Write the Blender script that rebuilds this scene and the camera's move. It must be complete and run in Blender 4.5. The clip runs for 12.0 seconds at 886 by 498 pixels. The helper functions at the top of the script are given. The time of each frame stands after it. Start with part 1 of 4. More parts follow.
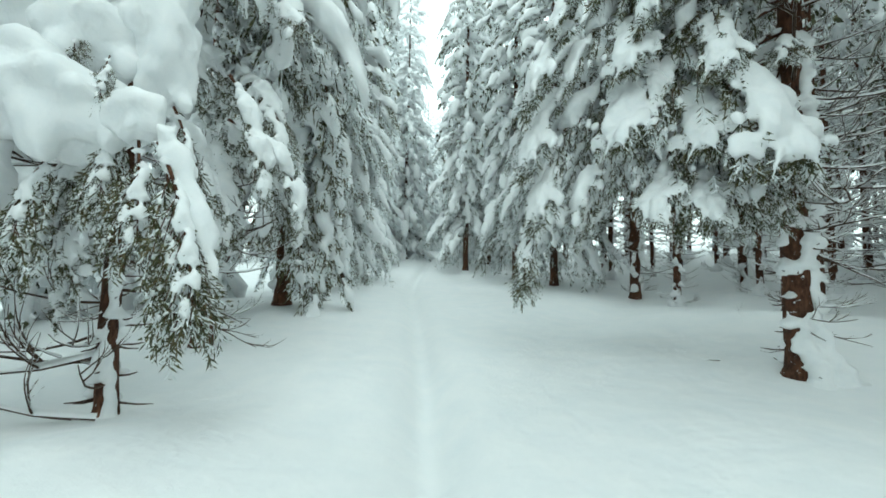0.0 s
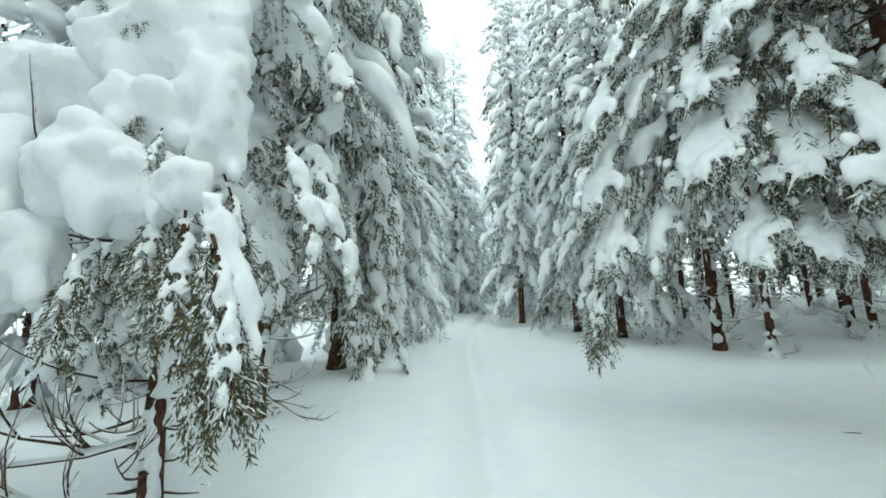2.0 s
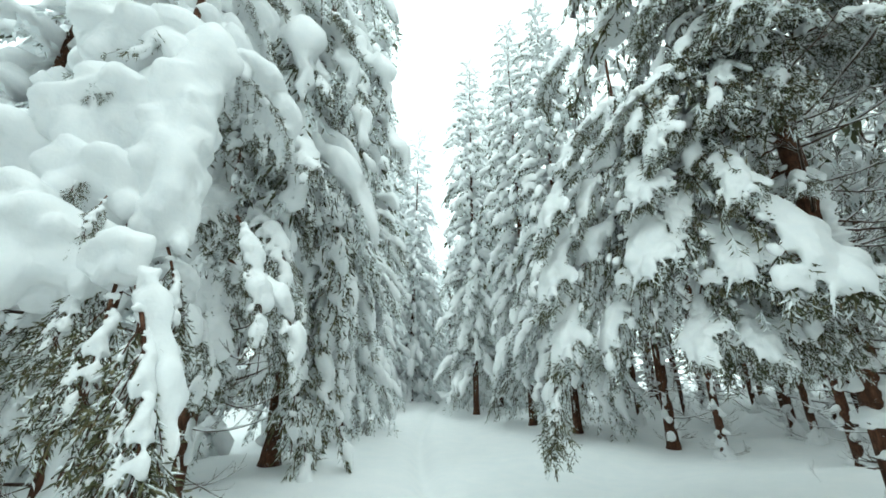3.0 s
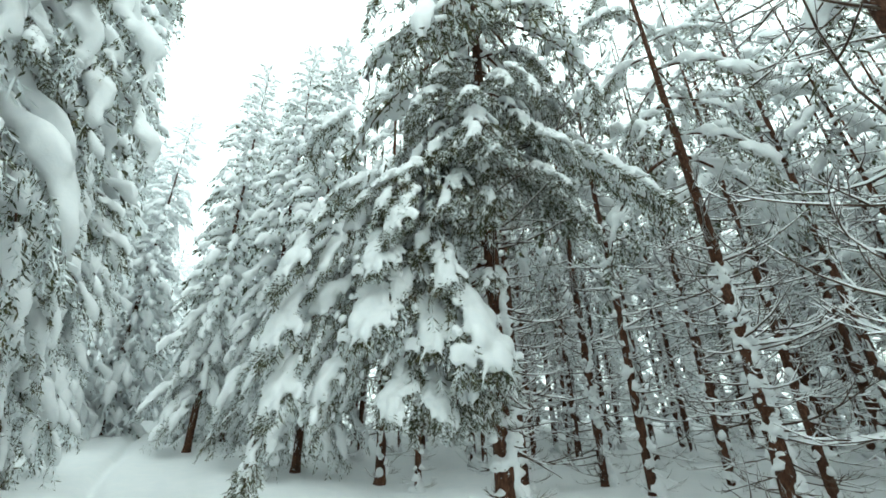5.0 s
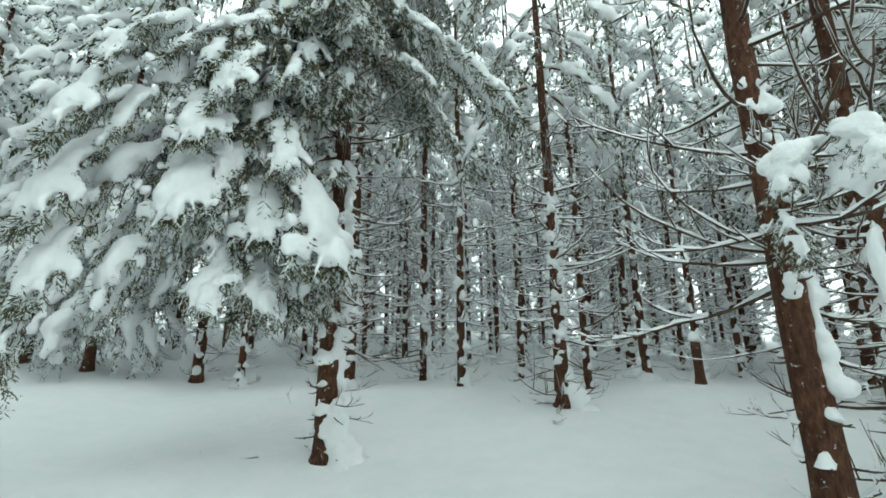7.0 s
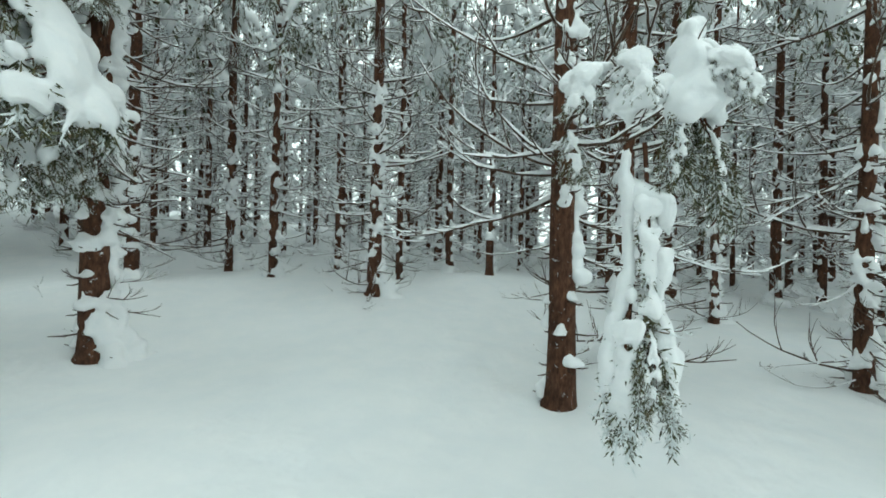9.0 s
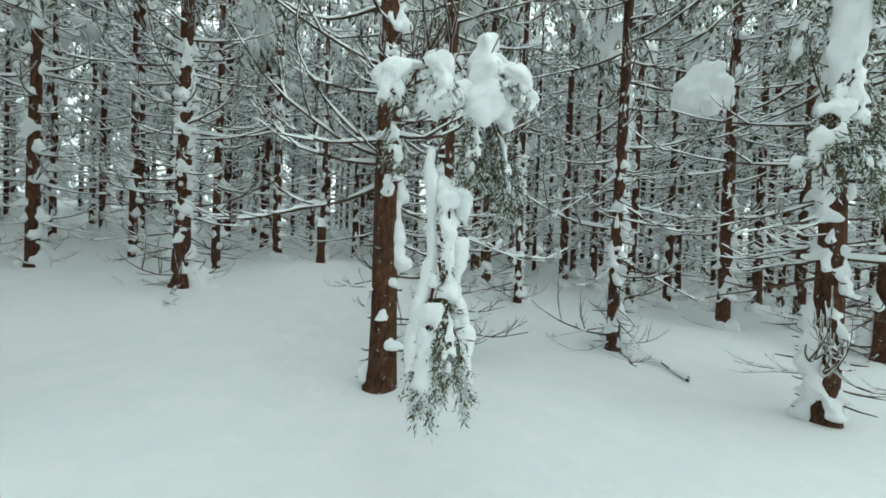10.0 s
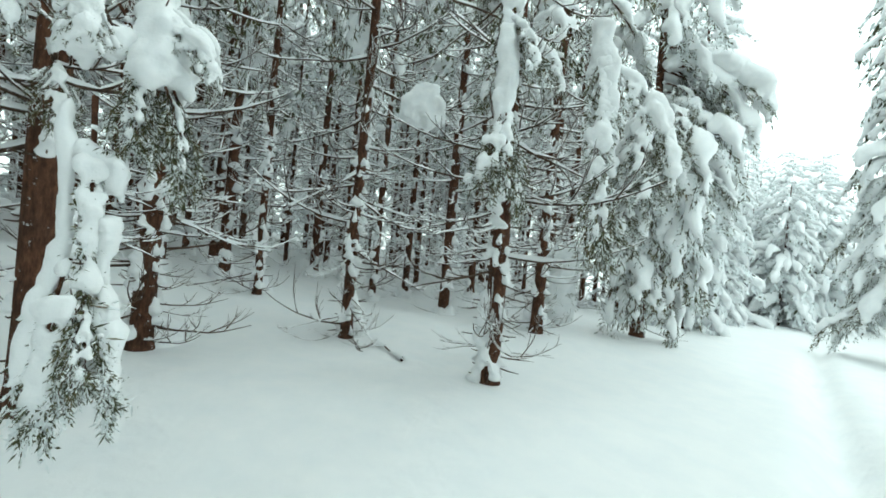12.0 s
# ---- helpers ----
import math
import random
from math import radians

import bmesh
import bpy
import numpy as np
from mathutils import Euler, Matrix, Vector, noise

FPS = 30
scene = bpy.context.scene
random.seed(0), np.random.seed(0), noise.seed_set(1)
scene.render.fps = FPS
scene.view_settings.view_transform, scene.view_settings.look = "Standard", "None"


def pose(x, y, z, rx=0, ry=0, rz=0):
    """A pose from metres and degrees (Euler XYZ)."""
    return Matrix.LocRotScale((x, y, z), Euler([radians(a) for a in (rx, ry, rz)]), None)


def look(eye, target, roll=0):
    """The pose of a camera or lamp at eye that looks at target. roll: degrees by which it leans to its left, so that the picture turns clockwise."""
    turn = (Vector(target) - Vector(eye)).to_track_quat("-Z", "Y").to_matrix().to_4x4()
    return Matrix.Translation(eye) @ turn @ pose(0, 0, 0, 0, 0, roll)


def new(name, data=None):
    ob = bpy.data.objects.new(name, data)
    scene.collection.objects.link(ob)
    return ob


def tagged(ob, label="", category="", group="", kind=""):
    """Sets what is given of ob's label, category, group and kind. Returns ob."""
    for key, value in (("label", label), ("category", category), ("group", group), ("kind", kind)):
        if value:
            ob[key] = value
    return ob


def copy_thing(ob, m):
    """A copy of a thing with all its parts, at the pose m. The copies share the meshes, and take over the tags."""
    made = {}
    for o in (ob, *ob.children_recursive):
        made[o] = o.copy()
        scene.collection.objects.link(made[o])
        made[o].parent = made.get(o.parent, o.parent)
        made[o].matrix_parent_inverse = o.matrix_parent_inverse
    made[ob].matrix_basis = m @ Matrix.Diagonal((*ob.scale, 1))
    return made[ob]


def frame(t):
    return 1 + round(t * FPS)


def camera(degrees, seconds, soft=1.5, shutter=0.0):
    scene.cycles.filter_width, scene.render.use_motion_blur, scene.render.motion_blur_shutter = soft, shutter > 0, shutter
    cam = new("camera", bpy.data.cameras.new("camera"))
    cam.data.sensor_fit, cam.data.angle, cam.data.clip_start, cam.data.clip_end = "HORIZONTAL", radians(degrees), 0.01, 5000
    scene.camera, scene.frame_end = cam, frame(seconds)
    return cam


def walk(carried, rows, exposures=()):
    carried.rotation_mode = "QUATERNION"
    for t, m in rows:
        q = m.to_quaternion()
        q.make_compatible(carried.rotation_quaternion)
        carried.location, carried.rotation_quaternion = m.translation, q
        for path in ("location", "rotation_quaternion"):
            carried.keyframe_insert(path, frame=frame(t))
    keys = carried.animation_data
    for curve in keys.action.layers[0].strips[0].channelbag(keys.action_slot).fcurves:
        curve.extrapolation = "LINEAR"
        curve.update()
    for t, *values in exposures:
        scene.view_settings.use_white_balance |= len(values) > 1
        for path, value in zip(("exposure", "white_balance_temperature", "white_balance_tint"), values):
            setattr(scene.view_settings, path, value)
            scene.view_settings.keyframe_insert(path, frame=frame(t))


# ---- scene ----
cam = camera(92.6, 12.0, soft=1.7)
PATH = [
    (0, (-0.745, -0.227, 1.365), (-0.799, 1.767, 1.506), 1.0),
    (0.5, (-0.825, 0.013, 1.45), (-0.98, 1.987, 1.734), -0.9),
    (1, (-0.915, 0.19, 1.481), (-1.16, 2.13, 1.902), -1.1),
    (1.5, (-0.9, 0.199, 1.468), (-1.216, 2.135, 1.858), -0.9),
    (2, (-0.867, 0.179, 1.477), (-1.157, 2.121, 1.86), -0.8),
    (2.5, (-0.864, 0.194, 1.504), (-1.051, 2.099, 2.082), -0.0),
    (3, (-0.867, 0.233, 1.534), (-0.949, 2.084, 2.288), 0.4),
    (3.2, (-0.853, 0.208, 1.535), (-0.869, 2.038, 2.341), 1.0),
    (4.8, (-0.569, -0.334, 1.807), (0.237, 1.298, 2.638), -0.41),
    (5, (-0.51, -0.2, 1.79), (0.396, 1.363, 2.647), -1.06),
    (5.5, (-0.439, -0.028, 1.726), (0.701, 1.41, 2.522), -2.1),
    (6, (-0.386, -0.03, 1.693), (0.896, 1.361, 2.343), -0.98),
    (6.5, (-0.304, -0.02, 1.657), (1.097, 1.297, 2.208), -0.08),
    (8.3, (-0.082, 0.068, 1.661), (1.695, 0.974, 1.806), -0.4),
    (8.5, (-0.083, 0.042, 1.652), (1.742, 0.856, 1.73), 0.5),
    (9, (-0.079, 0.001, 1.636), (1.847, 0.542, 1.627), 1.3),
    (9.5, (-0.069, -0.059, 1.644), (1.923, 0.115, 1.61), 1.1),
    (10, (-0.077, -0.146, 1.643), (1.912, -0.356, 1.597), 2.2),
    (10.5, (-0.078, -0.234, 1.646), (1.864, -0.71, 1.613), 2.8),
    (11, (-0.126, -0.324, 1.657), (1.726, -1.079, 1.641), 3.6),
    (11.5, (-0.163, -0.448, 1.647), (1.57, -1.446, 1.61), 4.4),
    (12, (-0.24, -0.553, 1.663), (1.359, -1.755, 1.65), 5.4),
]
walk(cam, [(t, look(eye, target, roll)) for t, eye, target, roll in PATH],
     [(0.0, 0.3, 6420, 7), (2.0, 0.34, 6440, 8), (3.0, 0.42, 6450, 8), (5.0, 0.4, 6500, 8), (6.5, 0.37, 6560, 9), (8.5, 0.33, 6560, 9), (9.5, 0.31, 6560, 9), (12.0, 0.34, 6560, 9)])

# ---- sky, light, exposure ----
world = bpy.data.worlds.new("overcast")
scene.world = world
world.use_nodes = True
wn, wl = world.node_tree.nodes, world.node_tree.links
wn.clear()
sky = wn.new("ShaderNodeTexSky")
sky.sky_type, sky.sun_disc, sky.sun_elevation, sky.sun_rotation = "NISHITA", False, radians(28), radians(200)
cloud_mix = wn.new("ShaderNodeMix")
cloud_mix.data_type = "RGBA"
cloud_mix.inputs["Factor"].default_value = 0.9
cloud_mix.inputs["B"].default_value = (10.6, 12.7, 12.4, 1)
bg = wn.new("ShaderNodeBackground")
bg.inputs["Strength"].default_value = 0.132
wout = wn.new("ShaderNodeOutputWorld")
wl.new(sky.outputs["Color"], cloud_mix.inputs["A"])
wl.new(cloud_mix.outputs["Result"], bg.inputs["Color"])
wl.new(bg.outputs["Background"], wout.inputs["Surface"])

sun = new("sun", bpy.data.lights.new("sun", "SUN"))
sun.data.energy, sun.data.angle, sun.data.color = 0.45, radians(35), (0.92, 1.0, 0.96)
sun.matrix_world = look((4, -10, 14), (0, 0, 0))


# ---- materials ----
def material(name, rough=0.8, spec=0.3):
    m = bpy.data.materials.new(name)
    m.use_nodes = True
    b = m.node_tree.nodes["Principled BSDF"]
    b.inputs["Roughness"].default_value = rough
    b.inputs["Specular IOR Level"].default_value = spec
    return m, m.node_tree.nodes, m.node_tree.links, b


def noise_node(nodes, links, scale, detail=4.0, rough=0.6, stretch=(1, 1, 1), source="Object"):
    tc = nodes.new("ShaderNodeTexCoord")
    mp = nodes.new("ShaderNodeMapping")
    mp.inputs["Scale"].default_value = stretch
    n = nodes.new("ShaderNodeTexNoise")
    n.inputs["Scale"].default_value, n.inputs["Detail"].default_value, n.inputs["Roughness"].default_value = scale, detail, rough
    links.new(tc.outputs[source], mp.inputs["Vector"])
    links.new(mp.outputs["Vector"], n.inputs["Vector"])
    return n


def ramp_node(nodes, links, source, stops):
    r = nodes.new("ShaderNodeValToRGB")
    el = r.color_ramp.elements
    while len(el) < len(stops):
        el.new(0.5)
    for e, (p, c) in zip(el, stops):
        e.position, e.color = p, (*c, 1)
    links.new(source, r.inputs["Fac"])
    return r


def bump_node(nodes, links, bsdf, heights, strength, distance):
    last = None
    for h, s, d in zip(heights, strength, distance):
        b = nodes.new("ShaderNodeBump")
        b.inputs["Strength"].default_value, b.inputs["Distance"].default_value = s, d
        links.new(h, b.inputs["Height"])
        if last:
            links.new(last.outputs["Normal"], b.inputs["Normal"])
        last = b
    links.new(last.outputs["Normal"], bsdf.inputs["Normal"])


def snow_material(name, grain, lump, depth):
    m, n, l, b = material(name, 0.75, 0.25)
    big = noise_node(n, l, lump, 3)
    fine = noise_node(n, l, grain, 5, 0.7)
    r = ramp_node(n, l, big.outputs["Fac"], [(0.3, (0.86, 0.885, 0.9)), (0.75, (0.92, 0.925, 0.925))])
    l.new(r.outputs["Color"], b.inputs["Base Color"])
    bump_node(n, l, b, (big.outputs["Fac"], fine.outputs["Fac"]), (0.35, 0.3), (depth, depth * 0.25))
    return m


SNOW = snow_material("snow_on_branches", 45, 9, 0.03)
GROUND_SNOW = snow_material("snow_ground", 70, 2.2, 0.1)


def bark_material(name, dark, mid, light):
    m, n, l, b = material(name, 0.9, 0.2)
    plates = noise_node(n, l, 26, 6, 0.7, (1, 1, 0.35))
    broad = noise_node(n, l, 3.0, 4, 0.6, (1, 1, 0.6))
    dust = noise_node(n, l, 14, 6, 0.75)
    r = ramp_node(n, l, plates.outputs["Fac"], [(0.32, dark), (0.52, mid), (0.72, light)])
    tone = ramp_node(n, l, broad.outputs["Fac"], [(0.3, (0.55, 0.55, 0.58)), (0.7, (1.1, 1.0, 0.95))])
    mul = n.new("ShaderNodeMix")
    mul.data_type, mul.blend_type = "RGBA", "MULTIPLY"
    mul.inputs["Factor"].default_value = 1.0
    l.new(r.outputs["Color"], mul.inputs["A"])
    l.new(tone.outputs["Color"], mul.inputs["B"])
    speck = ramp_node(n, l, dust.outputs["Fac"], [(0.63, (0, 0, 0)), (0.68, (1, 1, 1))])
    mix = n.new("ShaderNodeMix")
    mix.data_type = "RGBA"
    mix.inputs["B"].default_value = (0.85, 0.88, 0.9, 1)
    l.new(speck.outputs["Color"], mix.inputs["Factor"])
    l.new(mul.outputs["Result"], mix.inputs["A"])
    l.new(mix.outputs["Result"], b.inputs["Base Color"])
    bump_node(n, l, b, (plates.outputs["Fac"],), (0.8,), (0.02,))
    return m


BARK = bark_material("spruce_bark", (0.04, 0.019, 0.012), (0.115, 0.055, 0.033), (0.2, 0.105, 0.065))
TWIG = bark_material("dead_twig_bark", (0.058, 0.038, 0.027), (0.112, 0.077, 0.055), (0.185, 0.132, 0.097))


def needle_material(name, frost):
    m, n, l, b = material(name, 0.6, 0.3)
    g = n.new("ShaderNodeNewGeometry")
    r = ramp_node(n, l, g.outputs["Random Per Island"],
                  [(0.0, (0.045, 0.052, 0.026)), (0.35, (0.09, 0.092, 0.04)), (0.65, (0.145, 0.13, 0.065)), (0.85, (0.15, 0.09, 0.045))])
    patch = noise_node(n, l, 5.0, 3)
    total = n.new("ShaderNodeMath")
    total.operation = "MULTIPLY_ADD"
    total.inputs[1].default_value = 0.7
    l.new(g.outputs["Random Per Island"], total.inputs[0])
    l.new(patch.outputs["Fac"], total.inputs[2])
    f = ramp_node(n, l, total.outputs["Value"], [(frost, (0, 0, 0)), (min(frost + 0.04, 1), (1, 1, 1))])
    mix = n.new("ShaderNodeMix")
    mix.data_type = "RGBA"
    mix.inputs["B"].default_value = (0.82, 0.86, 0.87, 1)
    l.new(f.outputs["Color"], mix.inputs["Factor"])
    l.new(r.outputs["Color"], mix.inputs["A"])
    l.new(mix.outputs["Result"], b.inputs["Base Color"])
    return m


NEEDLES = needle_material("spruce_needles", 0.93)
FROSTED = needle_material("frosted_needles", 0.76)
# whiter than frost alone: distance haze is put into this needle colour
FROST_HAZE = needle_material("frost_and_haze_needles", 0.52)


# ---- ground ----
def trail_x(y):
    return -0.72 - 0.095 * y + 0.115 * 1.5 * np.logaddexp(0, -y / 1.5) + 0.1 * np.sin(y * 0.3) + 0.3 * np.logaddexp(0, (y - 22) / 3.0)


def rolling(x, y):
    return (0.085 * np.sin(0.55 * x + 1.3) * np.cos(0.48 * y + 0.4) + 0.05 * np.sin(1.1 * x - 0.7 * y + 2.0)
            + 0.018 * np.sin(1.9 * y + 0.8 * x) + 0.012 * np.sin(2.7 * x - 1.6 * y + 0.5))


WELLS = [(-4.0, 4.0, 1.1, 0.18), (2.2, 10.2, 1.5, 0.16), (3.4, 5.2, 1.3, 0.14), (6.3, 4.6, 1.6, 0.1), (2.6, 3.2, 1.0, 0.05), (4.5, 0.0, 0.35, 0.05)]
MOUNDS = [(8.6, 7.6, 3.2, 0.3), (9.5, 3.2, 3.0, 0.12), (-3.1, 1.5, 1.2, 0.2), (-2.8, 2.5, 0.9, 0.14), (-2.1, 4.6, 0.9, 0.14), (3.2, 8.6, 1.3, 0.14), (1.7, 6.4, 1.2, 0.12), (2.2, 2.6, 1.6, 0.1), (-5.5, 10.5, 3.0, 0.3), (2.6, 17.5, 2.0, 0.2), (11.6, 1.9, 3.0, 0.3),
          (5.2, 8.6, 1.8, 0.15), (-4.0, 14.5, 1.6, 0.25), (6.8, -1.2, 2.5, 0.05), (10.5, -3.0, 2.2, 0.1), (6.0, -11.5, 2.6, 0.2), (-3.8, 8.8, 1.6, 0.15)]


def soft_rise(v, w):
    return w * np.logaddexp(0, v / w)


def ground_z(x, y):
    x, y = np.asarray(x, float), np.asarray(y, float)
    d = x - trail_x(y)
    far = np.clip((np.hypot(x, y) - 40) / 60, 0, 1)
    q = 70 * np.tanh(y / 70)
    z = 0.02 * q + 0.025 * soft_rise(q - 1, 2.0) + 0.03 * soft_rise(q - 13, 3.0) + 0.06 * soft_rise(q - 15, 3.0) - 0.03 * soft_rise(-8 - q, 3.0) - 0.01
    z = z + 0.012 * np.clip(np.abs(d) - 1.5, 0, 12) + 0.05 * np.clip((q - 12) / 20, 0, 1) * np.clip(d - 3, 0, 8)
    z = z + 0.07 * soft_rise(np.clip(d, -20, 60) - 9.5, 1.5) * (1 - 0.6 * far)
    z = z + rolling(x, y) * np.clip(np.abs(d) / 2.5, 0.25, 1) * (1 - far)
    z = z - 0.2 * np.exp(-(d / 0.2) ** 2) - 0.06 * np.exp(-(d / 0.9) ** 2) + 0.04 * np.exp(-((np.abs(d) - 0.6) / 0.3) ** 2)
    for a, b, r, h in MOUNDS:
        z = z + h * np.exp(-((x - a) ** 2 + (y - b) ** 2) / r ** 2)
    for a, b, r, h in WELLS:
        z = z - h * np.exp(-((x - a) ** 2 + (y - b) ** 2) / r ** 2)
    return z


def gz(x, y):
    return float(ground_z(x, y))


def mesh_from(name, verts, faces, mat, smooth=True):
    me = bpy.data.meshes.new(name)
    me.from_pydata(np.asarray(verts).tolist(), [], np.asarray(faces).tolist() if len(faces) else [])
    me.materials.append(mat)
    if smooth:
        me.polygons.foreach_set("use_smooth", [True] * len(me.polygons))
    me.update()
    return me


def build_ground():
    u = np.linspace(-1, 1, 301)
    c = 2.4 * np.sinh(u * 5.6)
    gx, gy = np.meshgrid(c, c + 1.0)
    hz = ground_z(gx, gy)
    rng = np.random.default_rng(5)
    # footprints trodden into the trail
    for k in range(26):
        fy = -2.2 - 0.62 * k + rng.uniform(-0.1, 0.1)
        fx = trail_x(fy) + (0.16 if k % 2 else -0.14) + rng.uniform(-0.06, 0.06)
        hz = hz - rng.uniform(0.09, 0.17) * np.exp(-((gx - fx) / 0.13) ** 2 - ((gy - fy) / 0.2) ** 2)
    n = len(u)
    verts = np.stack([gx, gy, hz], -1).reshape(-1, 3)
    i = np.arange(n * n).reshape(n, n)
    faces = np.stack([i[:-1, :-1], i[:-1, 1:], i[1:, 1:], i[1:, :-1]], -1).reshape(-1, 4)
    ob = new("ground", mesh_from("ground", verts, faces, GROUND_SNOW))
    tagged(ob, "deep smooth snow with a faint trodden trail between the trees", "snow", kind="structure")


build_ground()


# ---- mesh kit ----
def tube(points, radii, sides):
    """Verts and faces of a tapered tube along points."""
    pts = np.asarray(points, float)
    tan = np.gradient(pts, axis=0)
    tan /= np.linalg.norm(tan, axis=1, keepdims=True) + 1e-9
    ref = np.where(np.abs(tan[:, 2:3]) > 0.9, np.array([[1.0, 0, 0]]), np.array([[0, 0, 1.0]]))
    a = np.cross(tan, ref)
    a /= np.linalg.norm(a, axis=1, keepdims=True) + 1e-9
    b = np.cross(tan, a)
    ang = np.arange(sides) * 2 * np.pi / sides
    ring = a[:, None, :] * np.cos(ang)[None, :, None] + b[:, None, :] * np.sin(ang)[None, :, None]
    verts = (pts[:, None, :] + ring * np.asarray(radii, float).reshape(-1, 1, 1)).reshape(-1, 3)
    n = len(pts)
    i = np.arange(n * sides).reshape(n, sides)
    j = np.roll(i, -1, axis=1)
    faces = np.stack([i[:-1], j[:-1], j[1:], i[1:]], -1).reshape(-1, 4)
    return verts, faces


def fill_mesh(name, v, groups, mat, smooth):
    """A mesh from verts and face arrays, each of one corner count."""
    me = bpy.data.meshes.new(name)
    me.vertices.add(len(v))
    me.vertices.foreach_set("co", np.ascontiguousarray(v, dtype=np.float32).ravel())
    loops = np.concatenate([g.ravel() for g in groups]) if groups else np.zeros(0, int)
    sizes = np.concatenate([np.full(len(g), g.shape[1]) for g in groups]) if groups else np.zeros(0, int)
    me.loops.add(len(loops))
    me.loops.foreach_set("vertex_index", loops.astype(np.int32))
    me.polygons.add(len(sizes))
    me.polygons.foreach_set("loop_start", (np.cumsum(sizes) - sizes).astype(np.int32))
    me.polygons.foreach_set("use_smooth", np.full(len(sizes), smooth))
    me.materials.append(mat)
    me.update(calc_edges=True)
    return me


class Heap:
    """Collects verts and faces of one mesh."""

    def __init__(self):
        self.v, self.f, self.n = [], [], 0

    def add(self, v, *groups):
        self.v.append(np.asarray(v, float))
        for f in groups:
            if len(f):
                self.f.append(np.asarray(f) + self.n)
        self.n += len(v)

    def put(self, other, m, c):
        """Adds another heap, turned by m and moved to c."""
        self.add(np.concatenate(other.v) @ m.T + c, *other.f)

    def tighten(self):
        """Joins the stored arrays, to be put quickly."""
        if self.v:
            self.v = [np.concatenate(self.v)]
            self.f = [np.concatenate(g) for g in ([f for f in self.f if f.shape[1] == k] for k in (3, 4)) if g]
        return self

    def mesh(self, name, mat, smooth=True):
        return fill_mesh(name, np.concatenate(self.v) if self.v else np.zeros((0, 3)), self.f, mat, smooth)


def part(name, me, parent, label="", m=None):
    ob = new(name, me)
    ob.parent = parent
    if m is not None:
        ob.matrix_basis = m
    if label:
        ob["label"] = label
    return ob


def mass(name, me, parent, label=""):
    """A part that nobody could count out."""
    return tagged(part(name, me, parent, label), kind="stuff")


def unit_ball(sub):
    bm = bmesh.new()
    bmesh.ops.create_icosphere(bm, subdivisions=sub, radius=1)
    v = np.array([p.co[:] for p in bm.verts])
    f = np.array([[p.index for p in q.verts] for q in bm.faces])
    bm.free()
    return v, f


BALL_V, BALL_F = unit_ball(2)


scratch = bpy.data.scenes.new("scratch")


def melt(name, blobs, voxel, rough=0.25, smooth=3, budget=2000):
    """One soft snow mesh out of overlapping ellipsoids: rows of centre, radii, and the turn of their long axis."""
    heap = Heap()
    for c, r, q in blobs:
        heap.add((BALL_V * r) @ q.T + c, BALL_F)
    tmp = bpy.data.objects.new("tmp", heap.mesh("tmp", SNOW))
    scratch.collection.objects.link(tmp)
    layer = scratch.view_layers[0]
    rem = tmp.modifiers.new("r", "REMESH")
    rem.mode, rem.voxel_size = "VOXEL", voxel
    sm = tmp.modifiers.new("s", "SMOOTH")
    sm.factor, sm.iterations = 0.5, smooth
    layer.update()
    dg = layer.depsgraph
    me = bpy.data.meshes.new_from_object(tmp.evaluated_get(dg))
    ratio = budget / max(1, 2 * len(me.polygons))
    if ratio < 1:
        dec = tmp.modifiers.new("d", "DECIMATE")
        dec.ratio = ratio
        bpy.data.meshes.remove(me)
        layer.update()
        dg = layer.depsgraph
        me = bpy.data.meshes.new_from_object(tmp.evaluated_get(dg))
    me.name = name
    old = tmp.data
    bpy.data.objects.remove(tmp)
    bpy.data.meshes.remove(old)
    for v in me.vertices:
        p = v.co
        v.co = p + v.normal * (voxel * rough * 2.2 * noise.noise(p * 4.0) + voxel * rough * noise.noise(p * 11.0))
    me.polygons.foreach_set("use_smooth", [True] * len(me.polygons))
    if not me.materials:
        me.materials.append(SNOW)
    me.update()
    return me


def axis_turn(d):
    """Rows to columns: local x lies along d, local z as near to up as can be."""
    d = np.asarray(d, float)
    d = d / (np.linalg.norm(d) + 1e-9)
    side = np.cross((0, 0, 1.0), d)
    if np.linalg.norm(side) < 1e-3:
        side = np.array((0, 1.0, 0))
    side /= np.linalg.norm(side)
    return np.stack([d, side, np.cross(d, side)], 1)


def shoot_kites(heap, p, d, length, r):
    """Needle-covered shoots as flat kites, for trees further off."""
    m = len(p)
    d = d / (np.linalg.norm(d, axis=1, keepdims=True) + 1e-9)
    a = np.cross(d, np.roll(d, 1, axis=1) + (0.1, 0.5, 0.3))
    a /= np.linalg.norm(a, axis=1, keepdims=True) + 1e-9
    c = p + d * (length * 0.45)[:, None]
    v = np.stack([p, c + a * r[:, None], p + d * length[:, None], c - a * r[:, None]], 1).reshape(-1, 3)
    heap.add(v, np.arange(4 * m).reshape(m, 4))


